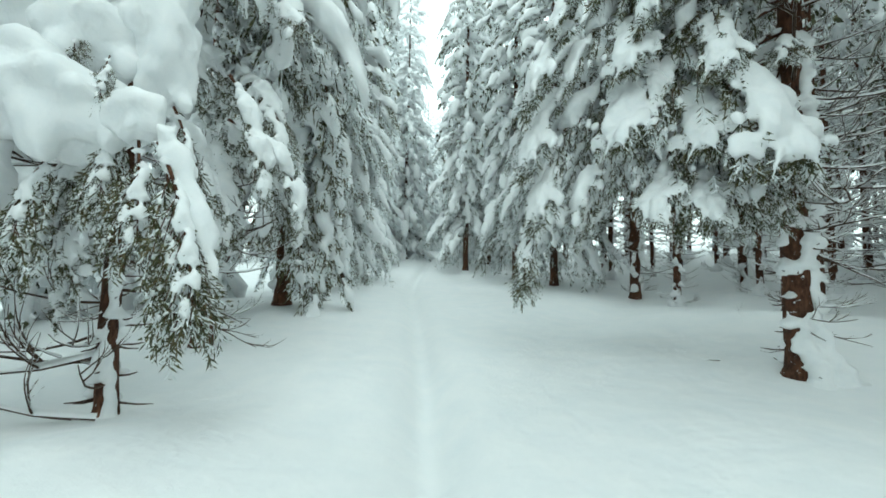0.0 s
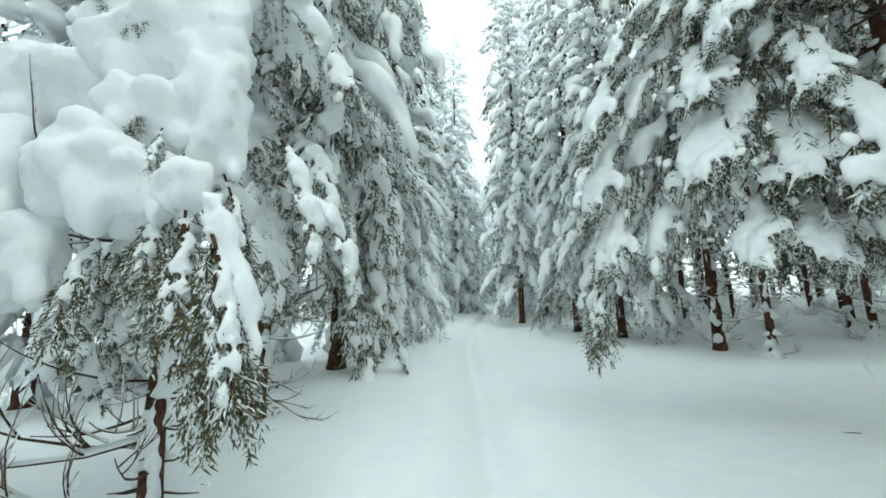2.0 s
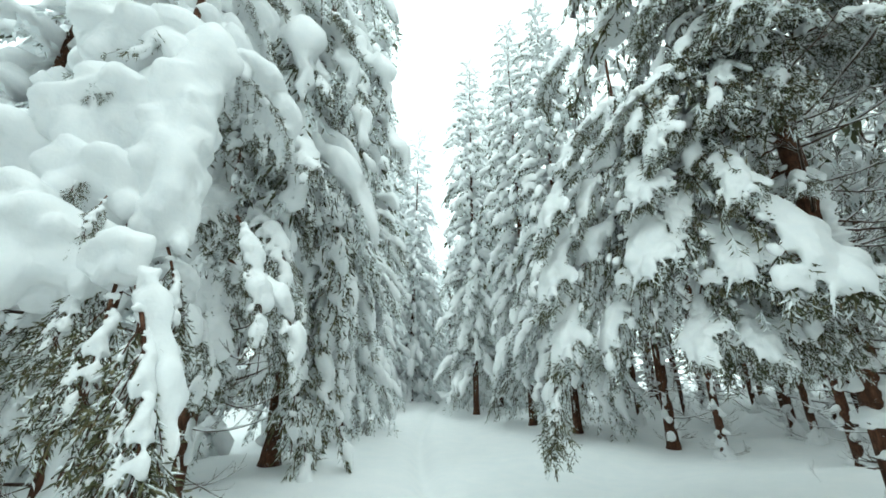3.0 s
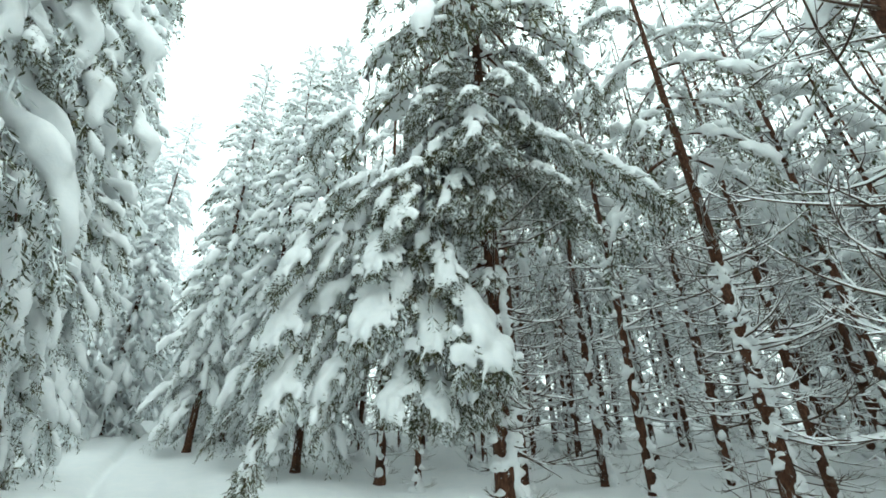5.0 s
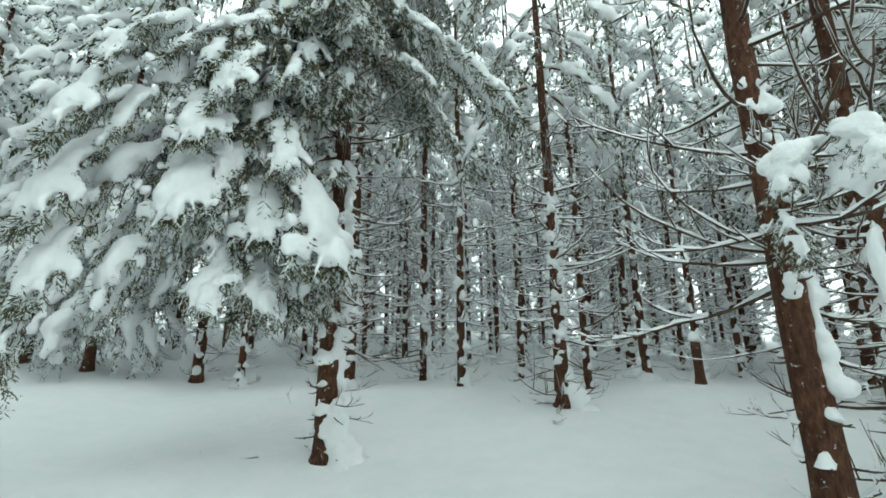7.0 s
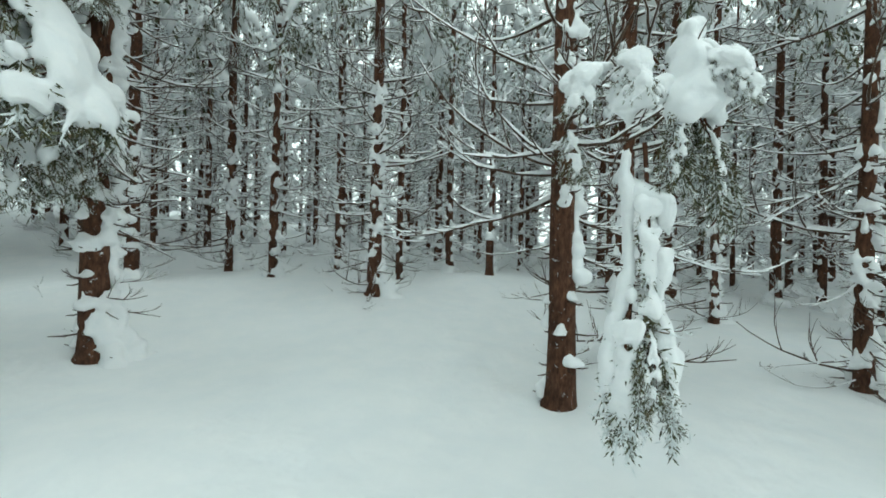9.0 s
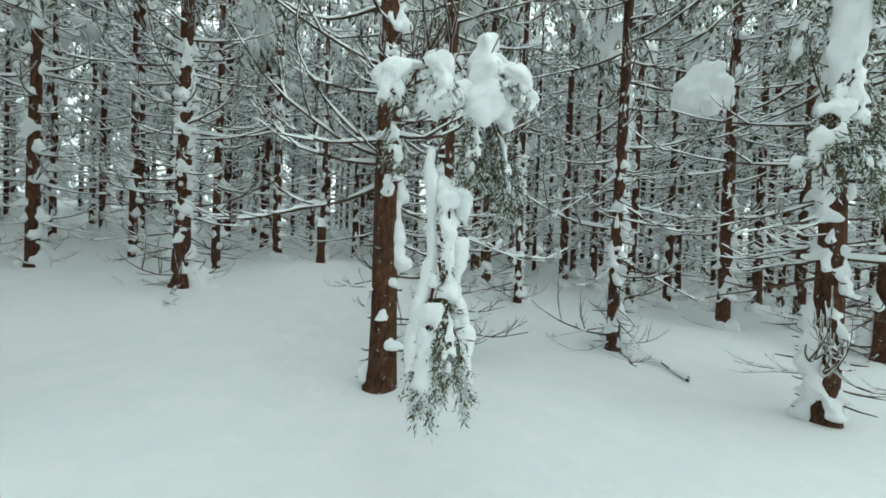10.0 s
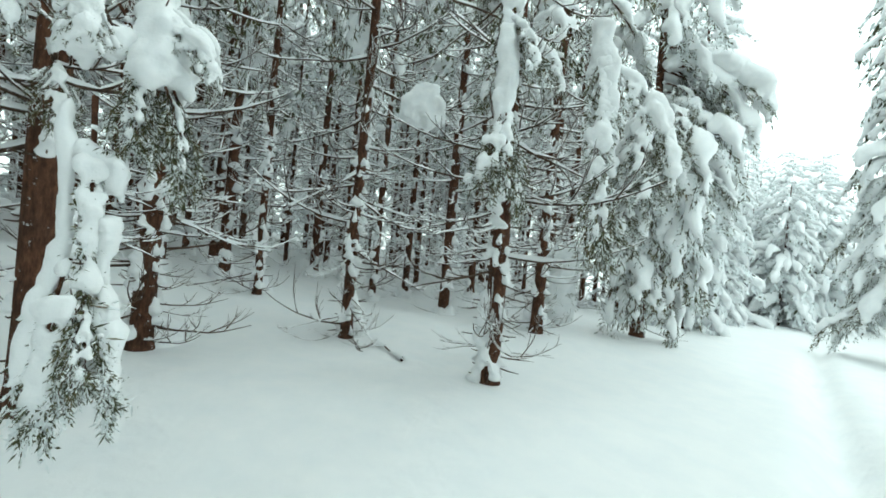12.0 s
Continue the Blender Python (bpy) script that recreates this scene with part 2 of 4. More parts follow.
def shoot_hull(heap, p, d, length, r, sides):
    """Needle-covered shoots as tapered spindles: rows of p, d, length, r."""
    m = len(p)
    d = d / (np.linalg.norm(d, axis=1, keepdims=True) + 1e-9)
    a = np.cross(d, (0.31, 0.52, 0.8))
    a /= np.linalg.norm(a, axis=1, keepdims=True) + 1e-9
    b = np.cross(d, a)
    ang = np.arange(sides) * 2 * np.pi / sides
    ring = (a[:, None] * np.cos(ang)[None, :, None] + b[:, None] * np.sin(ang)[None, :, None]) * r[:, None, None]
    ring = ring + (p + d * (length * 0.45)[:, None])[:, None]
    v = np.concatenate([p[:, None], ring, (p + d * length[:, None])[:, None]], 1).reshape(-1, 3)
    k = np.arange(sides)
    f = np.concatenate([np.stack([k * 0, 1 + (k + 1) % sides, 1 + k], 1), np.stack([k * 0 + sides + 1, 1 + k, 1 + (k + 1) % sides], 1)])
    heap.add(v, (f[None] + (np.arange(m) * (sides + 2))[:, None, None]).reshape(-1, 3))


def needles(heap, rng, p, d, length, lod):
    """A spruce twig: a main shoot with side shoots, all clad in needles."""
    d = d / (np.linalg.norm(d) + 1e-9)
    n = (5, 4, 1)[lod]
    side = np.cross(d, rng.normal(size=3))
    side /= np.linalg.norm(side) + 1e-9
    t = np.concatenate([(0.0,), (np.arange(n) + rng.uniform(0.2, 0.8, n)) / n * 0.85])
    sg = np.concatenate([(0.0,), np.where(np.arange(n) % 2 == 0, 1.0, -1.0)])
    way = d[None] * np.where(sg == 0, 1, rng.uniform(0.5, 0.9, n + 1))[:, None] + side[None] * (sg * 0.8)[:, None]
    way = way + rng.normal(0, 0.12, (n + 1, 3)) + np.array((0, 0, -0.15))
    ln = np.where(sg == 0, length, length * rng.uniform(0.3, 0.55, n + 1))
    thick = (0.0075, 0.0105, 0.05)[lod] * rng.uniform(0.75, 1.25, n + 1)
    start = p[None] + d[None] * (t * length)[:, None]
    if lod:
        shoot_kites(heap, start, way, ln, thick)
    else:
        shoot_hull(heap, start, way, ln, thick, 3)
    if lod == 0:
        # stray single needles
        m = 5
        q = p[None] + d[None] * (rng.uniform(0.1, 1, m) * length)[:, None] + rng.normal(0, 0.02, (m, 3))
        w = d[None] * 0.6 + rng.normal(0, 0.6, (m, 3))
        w /= np.linalg.norm(w, axis=1, keepdims=True)
        c = np.cross(w, rng.normal(size=(m, 3))) * 0.004
        v = np.stack([q - c, q + c, q + w * 0.03], 1).reshape(-1, 3)
        heap.add(v, np.arange(3 * m).reshape(m, 3))


def bough(seed, length, a0, a1, spread, load, lod, fringe=1.0, bare=0.0, bend=1.15):
    """A drooping spruce bough from the origin along x: limb, needles and snow.
    a0, a1: its slope in degrees at the trunk and at the tip; spread: its half width; load: how thick the snow lies. lod 0 is near, 2 far."""
    rng = np.random.default_rng(seed)
    n = 14
    s = np.linspace(0, 1, n)
    slope = np.radians(a0 + (a1 - a0) * s ** bend)
    sway = np.cumsum(rng.normal(0, 0.05, n)) * 0.35
    step = length / (n - 1)
    pts = np.zeros((n, 3))
    for k in range(1, n):
        c = math.cos(slope[k])
        pts[k] = pts[k - 1] + step * np.array((c * math.cos(sway[k]), c * math.sin(sway[k]), math.sin(slope[k])))
    at = lambda u: np.array([np.interp(u, s, pts[:, i]) for i in range(3)])
    limb, green, blobs = Heap(), Heap(), []
    limb.add(*tube(pts, 0.004 + 0.010 * length * (1 - s), (6, 4, 3)[lod]))
    count = int((11, 8, 5)[lod] * max(0.7, length / 2) * (0.75 if length > 4 else 1))
    for k in range(count):
        for sgn in (-1, 1):
            u = max(0.16, bare) + (0.96 - max(0.16, bare)) * (k + rng.uniform(0.1, 0.9)) / count
            p, d = at(u), at(min(u + 0.05, 1)) - at(u - 0.05)
            d /= np.linalg.norm(d)
            reach = spread * (0.35 + 0.75 * math.sin(math.pi * min(1, u * 0.9 + 0.12))) * rng.uniform(0.5, 1.2)
            side = np.cross(d, (0, 0, 1.0))
            side /= np.linalg.norm(side) + 1e-9
            way = d * rng.uniform(0.5, 0.9) + side * sgn * 0.8 + np.array((0, 0, -0.2))
            way /= np.linalg.norm(way)
            q = [p + way * reach * w + np.array((0, 0, -0.75 * reach * w * w)) for w in (0, 0.35, 0.7, 1.0)]
            if lod < 1:
                limb.add(*tube(q, (0.006, 0.005, 0.004, 0.002), 3))
            for w in np.linspace(0.15, 1.0, (5, 3, 2)[lod]):
                o = np.array([np.interp(w, (0, 0.35, 0.7, 1), [r[i] for r in q]) for i in range(3)])
                for hang in (0.5, 1.8)[: (2, 2, 1)[lod]]:
                    dd = way * rng.uniform(0.2, 1.0) + side * rng.normal(0, 0.3) + np.array((0, 0, -hang)) * rng.uniform(0.6, 1.2)
                    needles(green, rng, o, dd, fringe * rng.uniform(0.14, 0.34) * (0.6, 0.8, 1.4)[lod], lod)
            if rng.uniform() < 0.85:
                r = load * rng.uniform(0.06, 0.11)
                w = rng.uniform(0.3, 0.6)
                o = np.array([np.interp(w, (0, 0.35, 0.7, 1), [r[i] for r in q]) for i in range(3)])
                blobs.append((o + (0, 0, r * 0.4), np.array((max(r * 1.1, reach * 0.34), r * 0.85, r * 0.62)), axis_turn(q[3] - q[0])))
                if lod == 0:
                    e = q[0] * 0.35 + q[3] * 0.65
                    blobs.append((e + rng.normal(0, 0.02, 3), np.array((r * 0.9, r * 0.6, r * 0.5)) * rng.uniform(0.6, 1.1), axis_turn(q[3] - q[0])))
            if lod == 0 and load < 1.3 and rng.uniform() < 0.5:
                r = load * rng.uniform(0.045, 0.07)
                blobs.append((q[3] + (0, 0, r * 0.3), np.array((r * 1.8, r, r * 0.8)), axis_turn(q[3] - q[2])))
    for u in np.arange(max(0.08, bare), 1.0, (0.085, 0.15, 0.2)[lod] / length):
        bare_spot = math.sin(u * length * 8 + seed) + 0.6 * math.sin(u * length * 19 + 2 * seed)
        if load < 1.3 and (bare_spot > (0.95 if load > 0.7 else 0.6) or rng.uniform() < 0.08):
            continue
        half = load * 0.155 * (0.5 + 0.75 * math.sin(math.pi * min(1, u * 0.95 + 0.02))) * (1.05 + (0.42, 0.3, 0.3)[lod] * math.sin(u * length * (7.5, 6, 5)[lod] + 1.7 * seed))
        d = at(min(u + 0.05, 1)) - at(u - 0.05)
        q = axis_turn(d)
        for k in range((4, 2, 1)[lod]):
            r = half * (rng.uniform(0.36, 0.72) if lod == 0 else rng.uniform(0.55, 0.9))
            side = rng.uniform(-1, 1) * (half - r * 0.6) * (1.15, 1.0, 0.5)[lod]
            up = half * rng.uniform(0.15, 0.5) - 0.5 * abs(side)
            blobs.append((at(u) + q[:, 1] * side + q[:, 2] * up + (0, 0, r * 0.25), np.array((r * rng.uniform(1.1, 1.7), r, r * 0.72)), q))
    for k in range((14, 6, 3)[lod]):
        needles(green, rng, at(0.84 + 0.011 * k), at(1) - at(0.9) + rng.normal(0, 0.06, 3), rng.uniform(0.12, 0.28), lod)
    snow = melt("snow_load", blobs, (0.026, 0.055, 0.12)[lod], rough=(0.6, 0.6, 0.4)[lod], smooth=(2, 1, 1)[lod], budget=(2300, 360, 70)[lod])
    return limb, green, snow


def pad_bough(seed, length, a0, a1, half, load):
    """A broad bough whose snow lies as one thick scalloped plate, with needles hanging from its rim."""
    rng = np.random.default_rng(seed)
    n = 12
    s = np.linspace(0, 1, n)
    slope = np.radians(a0 + (a1 - a0) * s)
    pts = np.zeros((n, 3))
    for k in range(1, n):
        pts[k] = pts[k - 1] + length / (n - 1) * np.array((math.cos(slope[k]), 0.12 * math.sin(3 * s[k] + seed), math.sin(slope[k])))
    at = lambda u: np.array([np.interp(u, s, pts[:, i]) for i in range(3)])
    limb, green, blobs = Heap(), Heap(), []
    limb.add(*tube(pts, 0.005 + 0.014 * (1 - s), 6))
    waves = rng.uniform(0, 6.28, 3)
    for u in np.arange(0.04, 1.0, 0.06 / length):
        q = axis_turn(at(min(u + 0.05, 1)) - at(max(u - 0.05, 0)))
        body = 0.3 + 0.7 * math.sin(math.pi * min(1, u * 0.8 + 0.12))
        for sgn in (-1, 1):
            w = half * body * (1 + 0.32 * math.sin(9 * u * length + waves[0] + sgn) + 0.22 * math.sin(23 * u * length + waves[1] - 2 * sgn)) * rng.uniform(0.8, 1.15)
            for v in np.arange(0.0, 1.0, 0.07 / max(w, 0.08)):
                if v > 0.5 and rng.uniform() < 0.3:
                    continue
                r = load * rng.uniform(0.7, 1.25) * (0.066 if v < 0.6 else 0.046)
                c = at(u) + q[:, 1] * sgn * v * w + np.array((0, 0, -0.5 * w * v * v)) + q[:, 2] * (0.02 * load + 0.035 * math.sin(8 * u * length + 5 * v * sgn + waves[2]))
                blobs.append((c, np.array((r * 1.35, r * 1.1, r * 0.75)), q))
                if v > 0.45 and rng.uniform() < 0.4:
                    # a finger of snow on a side shoot
                    way = q[:, 0] * 0.8 + q[:, 1] * sgn * 0.5 + np.array((0, 0, -0.4))
                    for k in range(3):
                        blobs.append((c + way * 0.045 * (k + 1), np.array((0.042, 0.026, 0.024)) * (1.15 - 0.2 * k), axis_turn(way)))
                    needles(green, rng, c + way * 0.06, way + rng.normal(0, 0.15, 3), rng.uniform(0.14, 0.24), 0)
            rim = at(u) + q[:, 1] * sgn * w * 0.98 + np.array((0, 0, -0.5 * w))
            limb.add(*tube([at(u), at(u) * 0.5 + rim * 0.5 + (0, 0, 0.1 * w), rim], (0.006, 0.005, 0.003), 3))
            for k in range(3):
                o = at(u) + (rim - at(u)) * rng.uniform(0.45, 1.0) + np.array((0, 0, -0.02))
                needles(green, rng, o, q[:, 0] * rng.uniform(0.2, 0.9) + q[:, 1] * sgn * rng.uniform(0.0, 0.6) + np.array((0, 0, -rng.uniform(0.5, 1.3))), rng.uniform(0.09, 0.24), 0)
    for k in range(int(5 * length)):
        u = rng.uniform(0.1, 0.75)
        r = load * rng.uniform(0.07, 0.12)
        q = axis_turn(at(min(u + 0.05, 1)) - at(u - 0.05))
        blobs.append((at(u) + q[:, 1] * rng.uniform(-0.45, 0.45) * half + q[:, 2] * 0.05, np.array((r * 1.3, r, r * 0.6)), q))
    for k in range(18):
        needles(green, rng, at(rng.uniform(0.85, 1.0)), at(1) - at(0.9) + rng.normal(0, 0.05, 3), rng.uniform(0.12, 0.26), 0)
    return limb, green, melt("snow_load", blobs, 0.022, rough=0.5, smooth=2, budget=3400)


def heap_of(me):
    """A mesh's verts and faces as a heap."""
    a = np.empty(len(me.vertices) * 3, np.float32)
    me.vertices.foreach_get("co", a)
    sizes = np.empty(len(me.polygons), np.int32)
    me.polygons.foreach_get("loop_total", sizes)
    loops = np.empty(len(me.loops), np.int32)
    me.loops.foreach_get("vertex_index", loops)
    start = np.cumsum(sizes) - sizes
    h = Heap()
    h.add(a.reshape(-1, 3), *[loops[start[sizes == k][:, None] + np.arange(k)] for k in (3, 4) if (sizes == k).any()])
    return h


class Bough:
    """Meshes of one bough, for reuse."""

    def __init__(self, *args, mat=None, maker=bough):
        limb, green, self.snow = maker(*args)
        self.lod = args[6] if maker is bough else 0
        self.limb = limb.mesh("limb", BARK)
        self.green = green.mesh("needles", mat or NEEDLES, False)
        self.green_heap, self.snow_heap = green.tighten(), heap_of(self.snow)


# near boughs: plain, heavy and long hanging ones; plainer ones for trees further off
NEAR = [Bough(11, 2.0, -8, -72, 0.5, 0.85, 0), Bough(12, 2.4, 0, -68, 0.55, 0.95, 0), Bough(13, 1.8, -25, -80, 0.45, 0.8, 0),
        Bough(14, 2.2, -15, -66, 0.5, 1.05, 0)]
GREEN = [Bough(15, 2.2, -15, -75, 0.5, 0.5, 0, 1.3), Bough(16, 2.5, -5, -70, 0.55, 0.6, 0, 1.3)]
HEAVY = [Bough(21, 2.0, 2, -58, 0.6, 1.9, 0), Bough(22, 2.4, -5, -72, 0.55, 1.75, 0), Bough(23, 1.6, 5, -66, 0.6, 2.0, 0)]
PAD = [Bough(25, 2.0, -5, -66, 0.55, 1.2, 0), Bough(26, 1.7, -10, -72, 0.6, 1.3, 0)]
PLATE = [Bough(81, 1.15, -30, -72, 0.25, 1.0, maker=pad_bough), Bough(82, 1.25, -48, -80, 0.22, 1.0, maker=pad_bough), Bough(83, 1.0, -45, -78, 0.3, 1.05, maker=pad_bough),
         Bough(84, 1.5, -30, -50, 0.2, 0.9, maker=pad_bough)]
HANG = [Bough(31, 2.2, -50, -86, 0.28, 0.8, 0), Bough(32, 2.6, -35, -88, 0.32, 0.9, 0), Bough(33, 2.4, -20, -89, 0.34, 1.05, 0)]
COLUMN = [PLATE[1], HANG[0], PLATE[1], PLATE[2]]
LONG = [Bough(71, 4.9, -18, -70, 0.55, 0.95, 0), Bough(72, 4.4, -25, -66, 0.55, 1.1, 0)]
DRAPE = [Bough(35, 0.85, -30, -84, 0.34, 0.62, 0), Bough(36, 1.5, -80, -92, 0.07, 0.4, 0, 0.4), Bough(37, 1.05, -70, -92, 0.26, 0.5, 0, 0.8), Bough(38, 1.2, -55, -90, 0.34, 0.36, 0, 1.1)]
DUSTED = [Bough(37, 1.05, -70, -92, 0.2, 0.5, 0, 0.8, mat=FROSTED), Bough(38, 1.2, -55, -90, 0.28, 0.36, 0, 1.0, mat=FROSTED)]
MID_HANG = [Bough(61, 2.4, -40, -87, 0.32, 0.8, 1), Bough(62, 2.2, -30, -88, 0.36, 0.9, 1), Bough(63, 2.6, -50, -86, 0.3, 0.7, 1)]
MID_GREEN = [Bough(65, 2.2, -12, -74, 0.5, 0.75, 1, 1.0), Bough(66, 2.4, -25, -80, 0.5, 0.62, 1, 1.1)]
MID = [Bough(41 + k, 2.2, -20 - 9 * (k % 3), -76 - 7 * (k % 2), 0.42, 0.98, 1, mat=FROSTED) for k in range(5)]
FAR = [Bough(51 + k, 2.0, -14 - 6 * (k % 3), -64, 0.48, 1.25, 2, mat=FROST_HAZE) for k in range(3)]


def turn_z(a):
    c, s = math.cos(a), math.sin(a)
    return np.array(((c, -s, 0), (s, c, 0), (0, 0, 1)))


def tilt_y(a):
    c, s = math.cos(a), math.sin(a)
    return np.array(((c, 0, s), (0, 1, 0), (-s, 0, c)))


def trunk_mesh(seed, height, radius, sides=12, lean=0.0, top=0.008):
    rng = np.random.default_rng(seed)
    zs = np.concatenate([(-0.5, 0.0, 0.12, 0.3), np.linspace(0.8, height, 14)])
    bend = np.stack([np.cumsum(rng.normal(0, 0.012, len(zs))), np.cumsum(rng.normal(0, 0.012, len(zs)))], 1)
    bend -= bend[1]
    bend[0] = bend[1]
    pts = np.column_stack([bend + np.outer(np.clip(zs, 0, None), (lean, 0)), zs])
    rad = radius * (1 - zs / height * (1 - top / radius)) * (1 + 0.35 * np.exp(-np.clip(zs, 0, None) / 0.15))
    v, f = tube(pts, rad, sides)
    v[:, :2] += rng.normal(0, radius * 0.03, (len(v), 2))
    return v, f, pts, rad


def crown_rows(rng, height, base, reach, count, taper):
    """Rows of height, heading, size and tilt for the boughs of a full crown."""
    for k in range(count):
        u = (k + rng.uniform(0, 0.9)) / count
        size = reach * ((1 - u) ** taper * 0.84 + 0.18) * rng.uniform(0.7, 1.15) / 2.0
        yield base + (height - base - 0.12) * u ** 0.9, k * 2.39996 + rng.normal(0, 0.3), size, math.radians(rng.normal(0, 8) - 12 * u - 35 * u ** 4)


def crown_tree(seed, height, base, reach, kit, count, trunk_r=0.14, taper=0.8, high=None):
    """A full snow-laden spruce: trunk and boughs as parts; plainer boughs, and all those high up, as one mass of needles and one of snow."""
    rng = np.random.default_rng(seed)
    root = new("spruce_tree")
    v, f, pts, rad = trunk_mesh(seed, height, trunk_r, 8)
    t = Heap()
    t.add(v, f)
    part("trunk", t.mesh("trunk", BARK), root)
    green, snow = Heap(), Heap()
    for z, a, size, tilt in crown_rows(rng, height, base, reach, count, taper):
        own = kit if not high or z < 8.5 else high
        b = own[int(rng.integers(len(own)))]
        c = [float(np.interp(z, pts[:, 2], pts[:, i])) for i in range(3)]
        if b.lod < 2:
            m = Matrix.Translation(c) @ Matrix.Rotation(a, 4, "Z") @ Matrix.Rotation(tilt, 4, "Y") @ Matrix.Scale(size, 4)
            limb = part("bough", b.limb, root, "", m)
            mass("needles", b.green, limb, "dark green frosted needles")
            mass("snow_load", b.snow, limb, "thick white snow")
        else:
            m = turn_z(a) @ tilt_y(tilt) * size
            green.put(b.green_heap, m, c)
            snow.put(b.snow_heap, m, c)
    # wholly distant crowns get the needle colour that carries haze besides frost
    if green.n:
        mass("needles", green.mesh("needles", FROST_HAZE if not high else FROSTED, False), root, "dark green frosted needles")
        mass("snow_load", snow.mesh("snow_load", SNOW), root, "thick white snow on the boughs")
    return root


def dead_branch(seed, length, lod=0, thick=1.0, girth=1.0):
    """A bare branch along x with twigs, and the snow that lies on it."""
    rng = np.random.default_rng(seed)
    wood, snow = Heap(), Heap()

    def shoot(p, yaw, pitch, ln, r, depth):
        n = (7, 4, 3)[lod]
        pts = [np.array(p, float)]
        lift = rng.uniform(0.02, 0.12) * 7 / n
        for k in range(n):
            yaw += rng.normal(0, 0.11)
            pitch += rng.normal(lift, 0.05)
            c = math.cos(pitch)
            pts.append(pts[-1] + ln / n * np.array((c * math.cos(yaw), c * math.sin(yaw), math.sin(pitch))))
        pts = np.array(pts)
        w = np.linspace(1, 0.25, n + 1)
        wood.add(*tube(pts, r * w, 4 if lod == 0 else 3))
        # a ridge of snow along the upper side, broken here and there
        k = 0
        while k < n:
            run = int(rng.integers(2, 5))
            top = pts[k:k + run + 1]
            if len(top) > 1:
                wide = (r * w[k:k + run + 1] * 1.1 + 0.003) * thick * rng.uniform(0.8, 1.3, len(top))
                high = wide * rng.uniform(1.2, 2.1, len(top)) + 0.004
                high[-1] *= 0.3
                d = np.gradient(top, axis=0)
                sd = np.stack([-d[:, 1], d[:, 0], d[:, 2] * 0], 1)
                sd /= np.linalg.norm(sd, axis=1, keepdims=True) + 1e-9
                low = top + np.array((0, 0, 1.0)) * (r * w[k:k + run + 1] * 0.35)[:, None]
                rows = np.stack([low - sd * wide[:, None], low + np.array((0, 0, 1.0)) * high[:, None], low + sd * wide[:, None]], 1)
                m = len(top)
                i = np.arange(m * 3).reshape(m, 3)
                snow.add(rows.reshape(-1, 3), np.concatenate([np.stack([i[:-1, j], i[1:, j], i[1:, (j + 1) % 3], i[:-1, (j + 1) % 3]], 1) for j in range(2)]))
            k += run + int(rng.integers(0, 2))
        if depth < (2 if lod == 0 else 1):
            for k in range(int(rng.integers(2, 5)) if lod == 0 else 3 - lod):
                i = int(rng.integers(2, n))
                shoot(pts[i], yaw + rng.choice((-1, 1)) * rng.uniform(0.35, 0.8), pitch + rng.normal(0, 0.1), ln * rng.uniform(0.25, 0.5), r * 0.55, depth + 1)

    shoot((0, 0, 0), 0.0, rng.uniform(-0.45, -0.05), length, girth * (0.0115 * length ** 0.5 + 0.004), 0)
    return wood.tighten(), snow.tighten()


DEAD = []
for k in range(8):
    w_heap, s_heap = dead_branch(70 + k, 1.0 + 0.12 * k, 0, 1.15)
    DEAD.append((w_heap.mesh("dead_branch", TWIG), s_heap.mesh("snow_strip", SNOW)))
THICK = []
for k in range(4):
    w_heap, s_heap = dead_branch(170 + k, 1.9, 0, 0.8, 0.95)
    THICK.append((w_heap.mesh("dead_branch", TWIG), s_heap.mesh("snow_strip", SNOW)))
DEAD_MID = [dead_branch(90 + k, 1.0 + 0.15 * k, 1, 1.7) for k in range(5)]
DEAD_FAR = [dead_branch(95 + k, 1.0 + 0.15 * k, 2, 2.1) for k in range(5)]


def plaster(seed, pts, rad, count, low, high, facing, voxel=0.03, reach=1.0, budget=5000, turn=1.6):
    """Snow stuck to one side of a trunk and wedged into the roots of its branches."""
    rng = np.random.default_rng(seed)
    blobs = []
    for k in range(count):
        z = low + (high - low) * (k + rng.uniform()) / count
        r = float(np.interp(z, pts[:, 2], rad))
        a = facing + rng.normal(0, turn)
        way = np.array((math.cos(a), math.sin(a), 0))
        c = np.array([np.interp(z, pts[:, 2], pts[:, i]) for i in range(3)])
        tall = rng.uniform(0.06, 0.2)
        if rng.uniform() < 0.5 * reach:
            # a wedge that stands out from the trunk, narrow at the top
            w = rng.uniform(0.6, 1.6) * r
            blobs.append((c + way * (r * 0.7 + w * 0.3), np.array((w * 0.75, r * rng.uniform(0.35, 0.7), tall)), turn_z(a)))
            blobs.append((c + way * (r * 0.7 + w * 0.05) + (0, 0, tall * 0.8), np.array((w * 0.45, r * 0.4, tall)), turn_z(a)))
        else:
            w = rng.uniform(0.45, 0.95) * r
            blobs.append((c + way * r * 0.88, np.array((r * 0.3, w, tall * rng.uniform(0.7, 1.4))), turn_z(a)))
            b = a + rng.normal(0, 0.4)
            blobs.append((c + np.array((math.cos(b), math.sin(b), 0)) * r * 0.9 + (0, 0, tall * rng.uniform(-1, 1)), np.array((r * 0.25, w * 0.6, tall * 0.6)), turn_z(b)))
    return melt("stuck_snow", blobs, voxel, rough=0.5, smooth=2, budget=budget)


WIND = math.radians(-45)


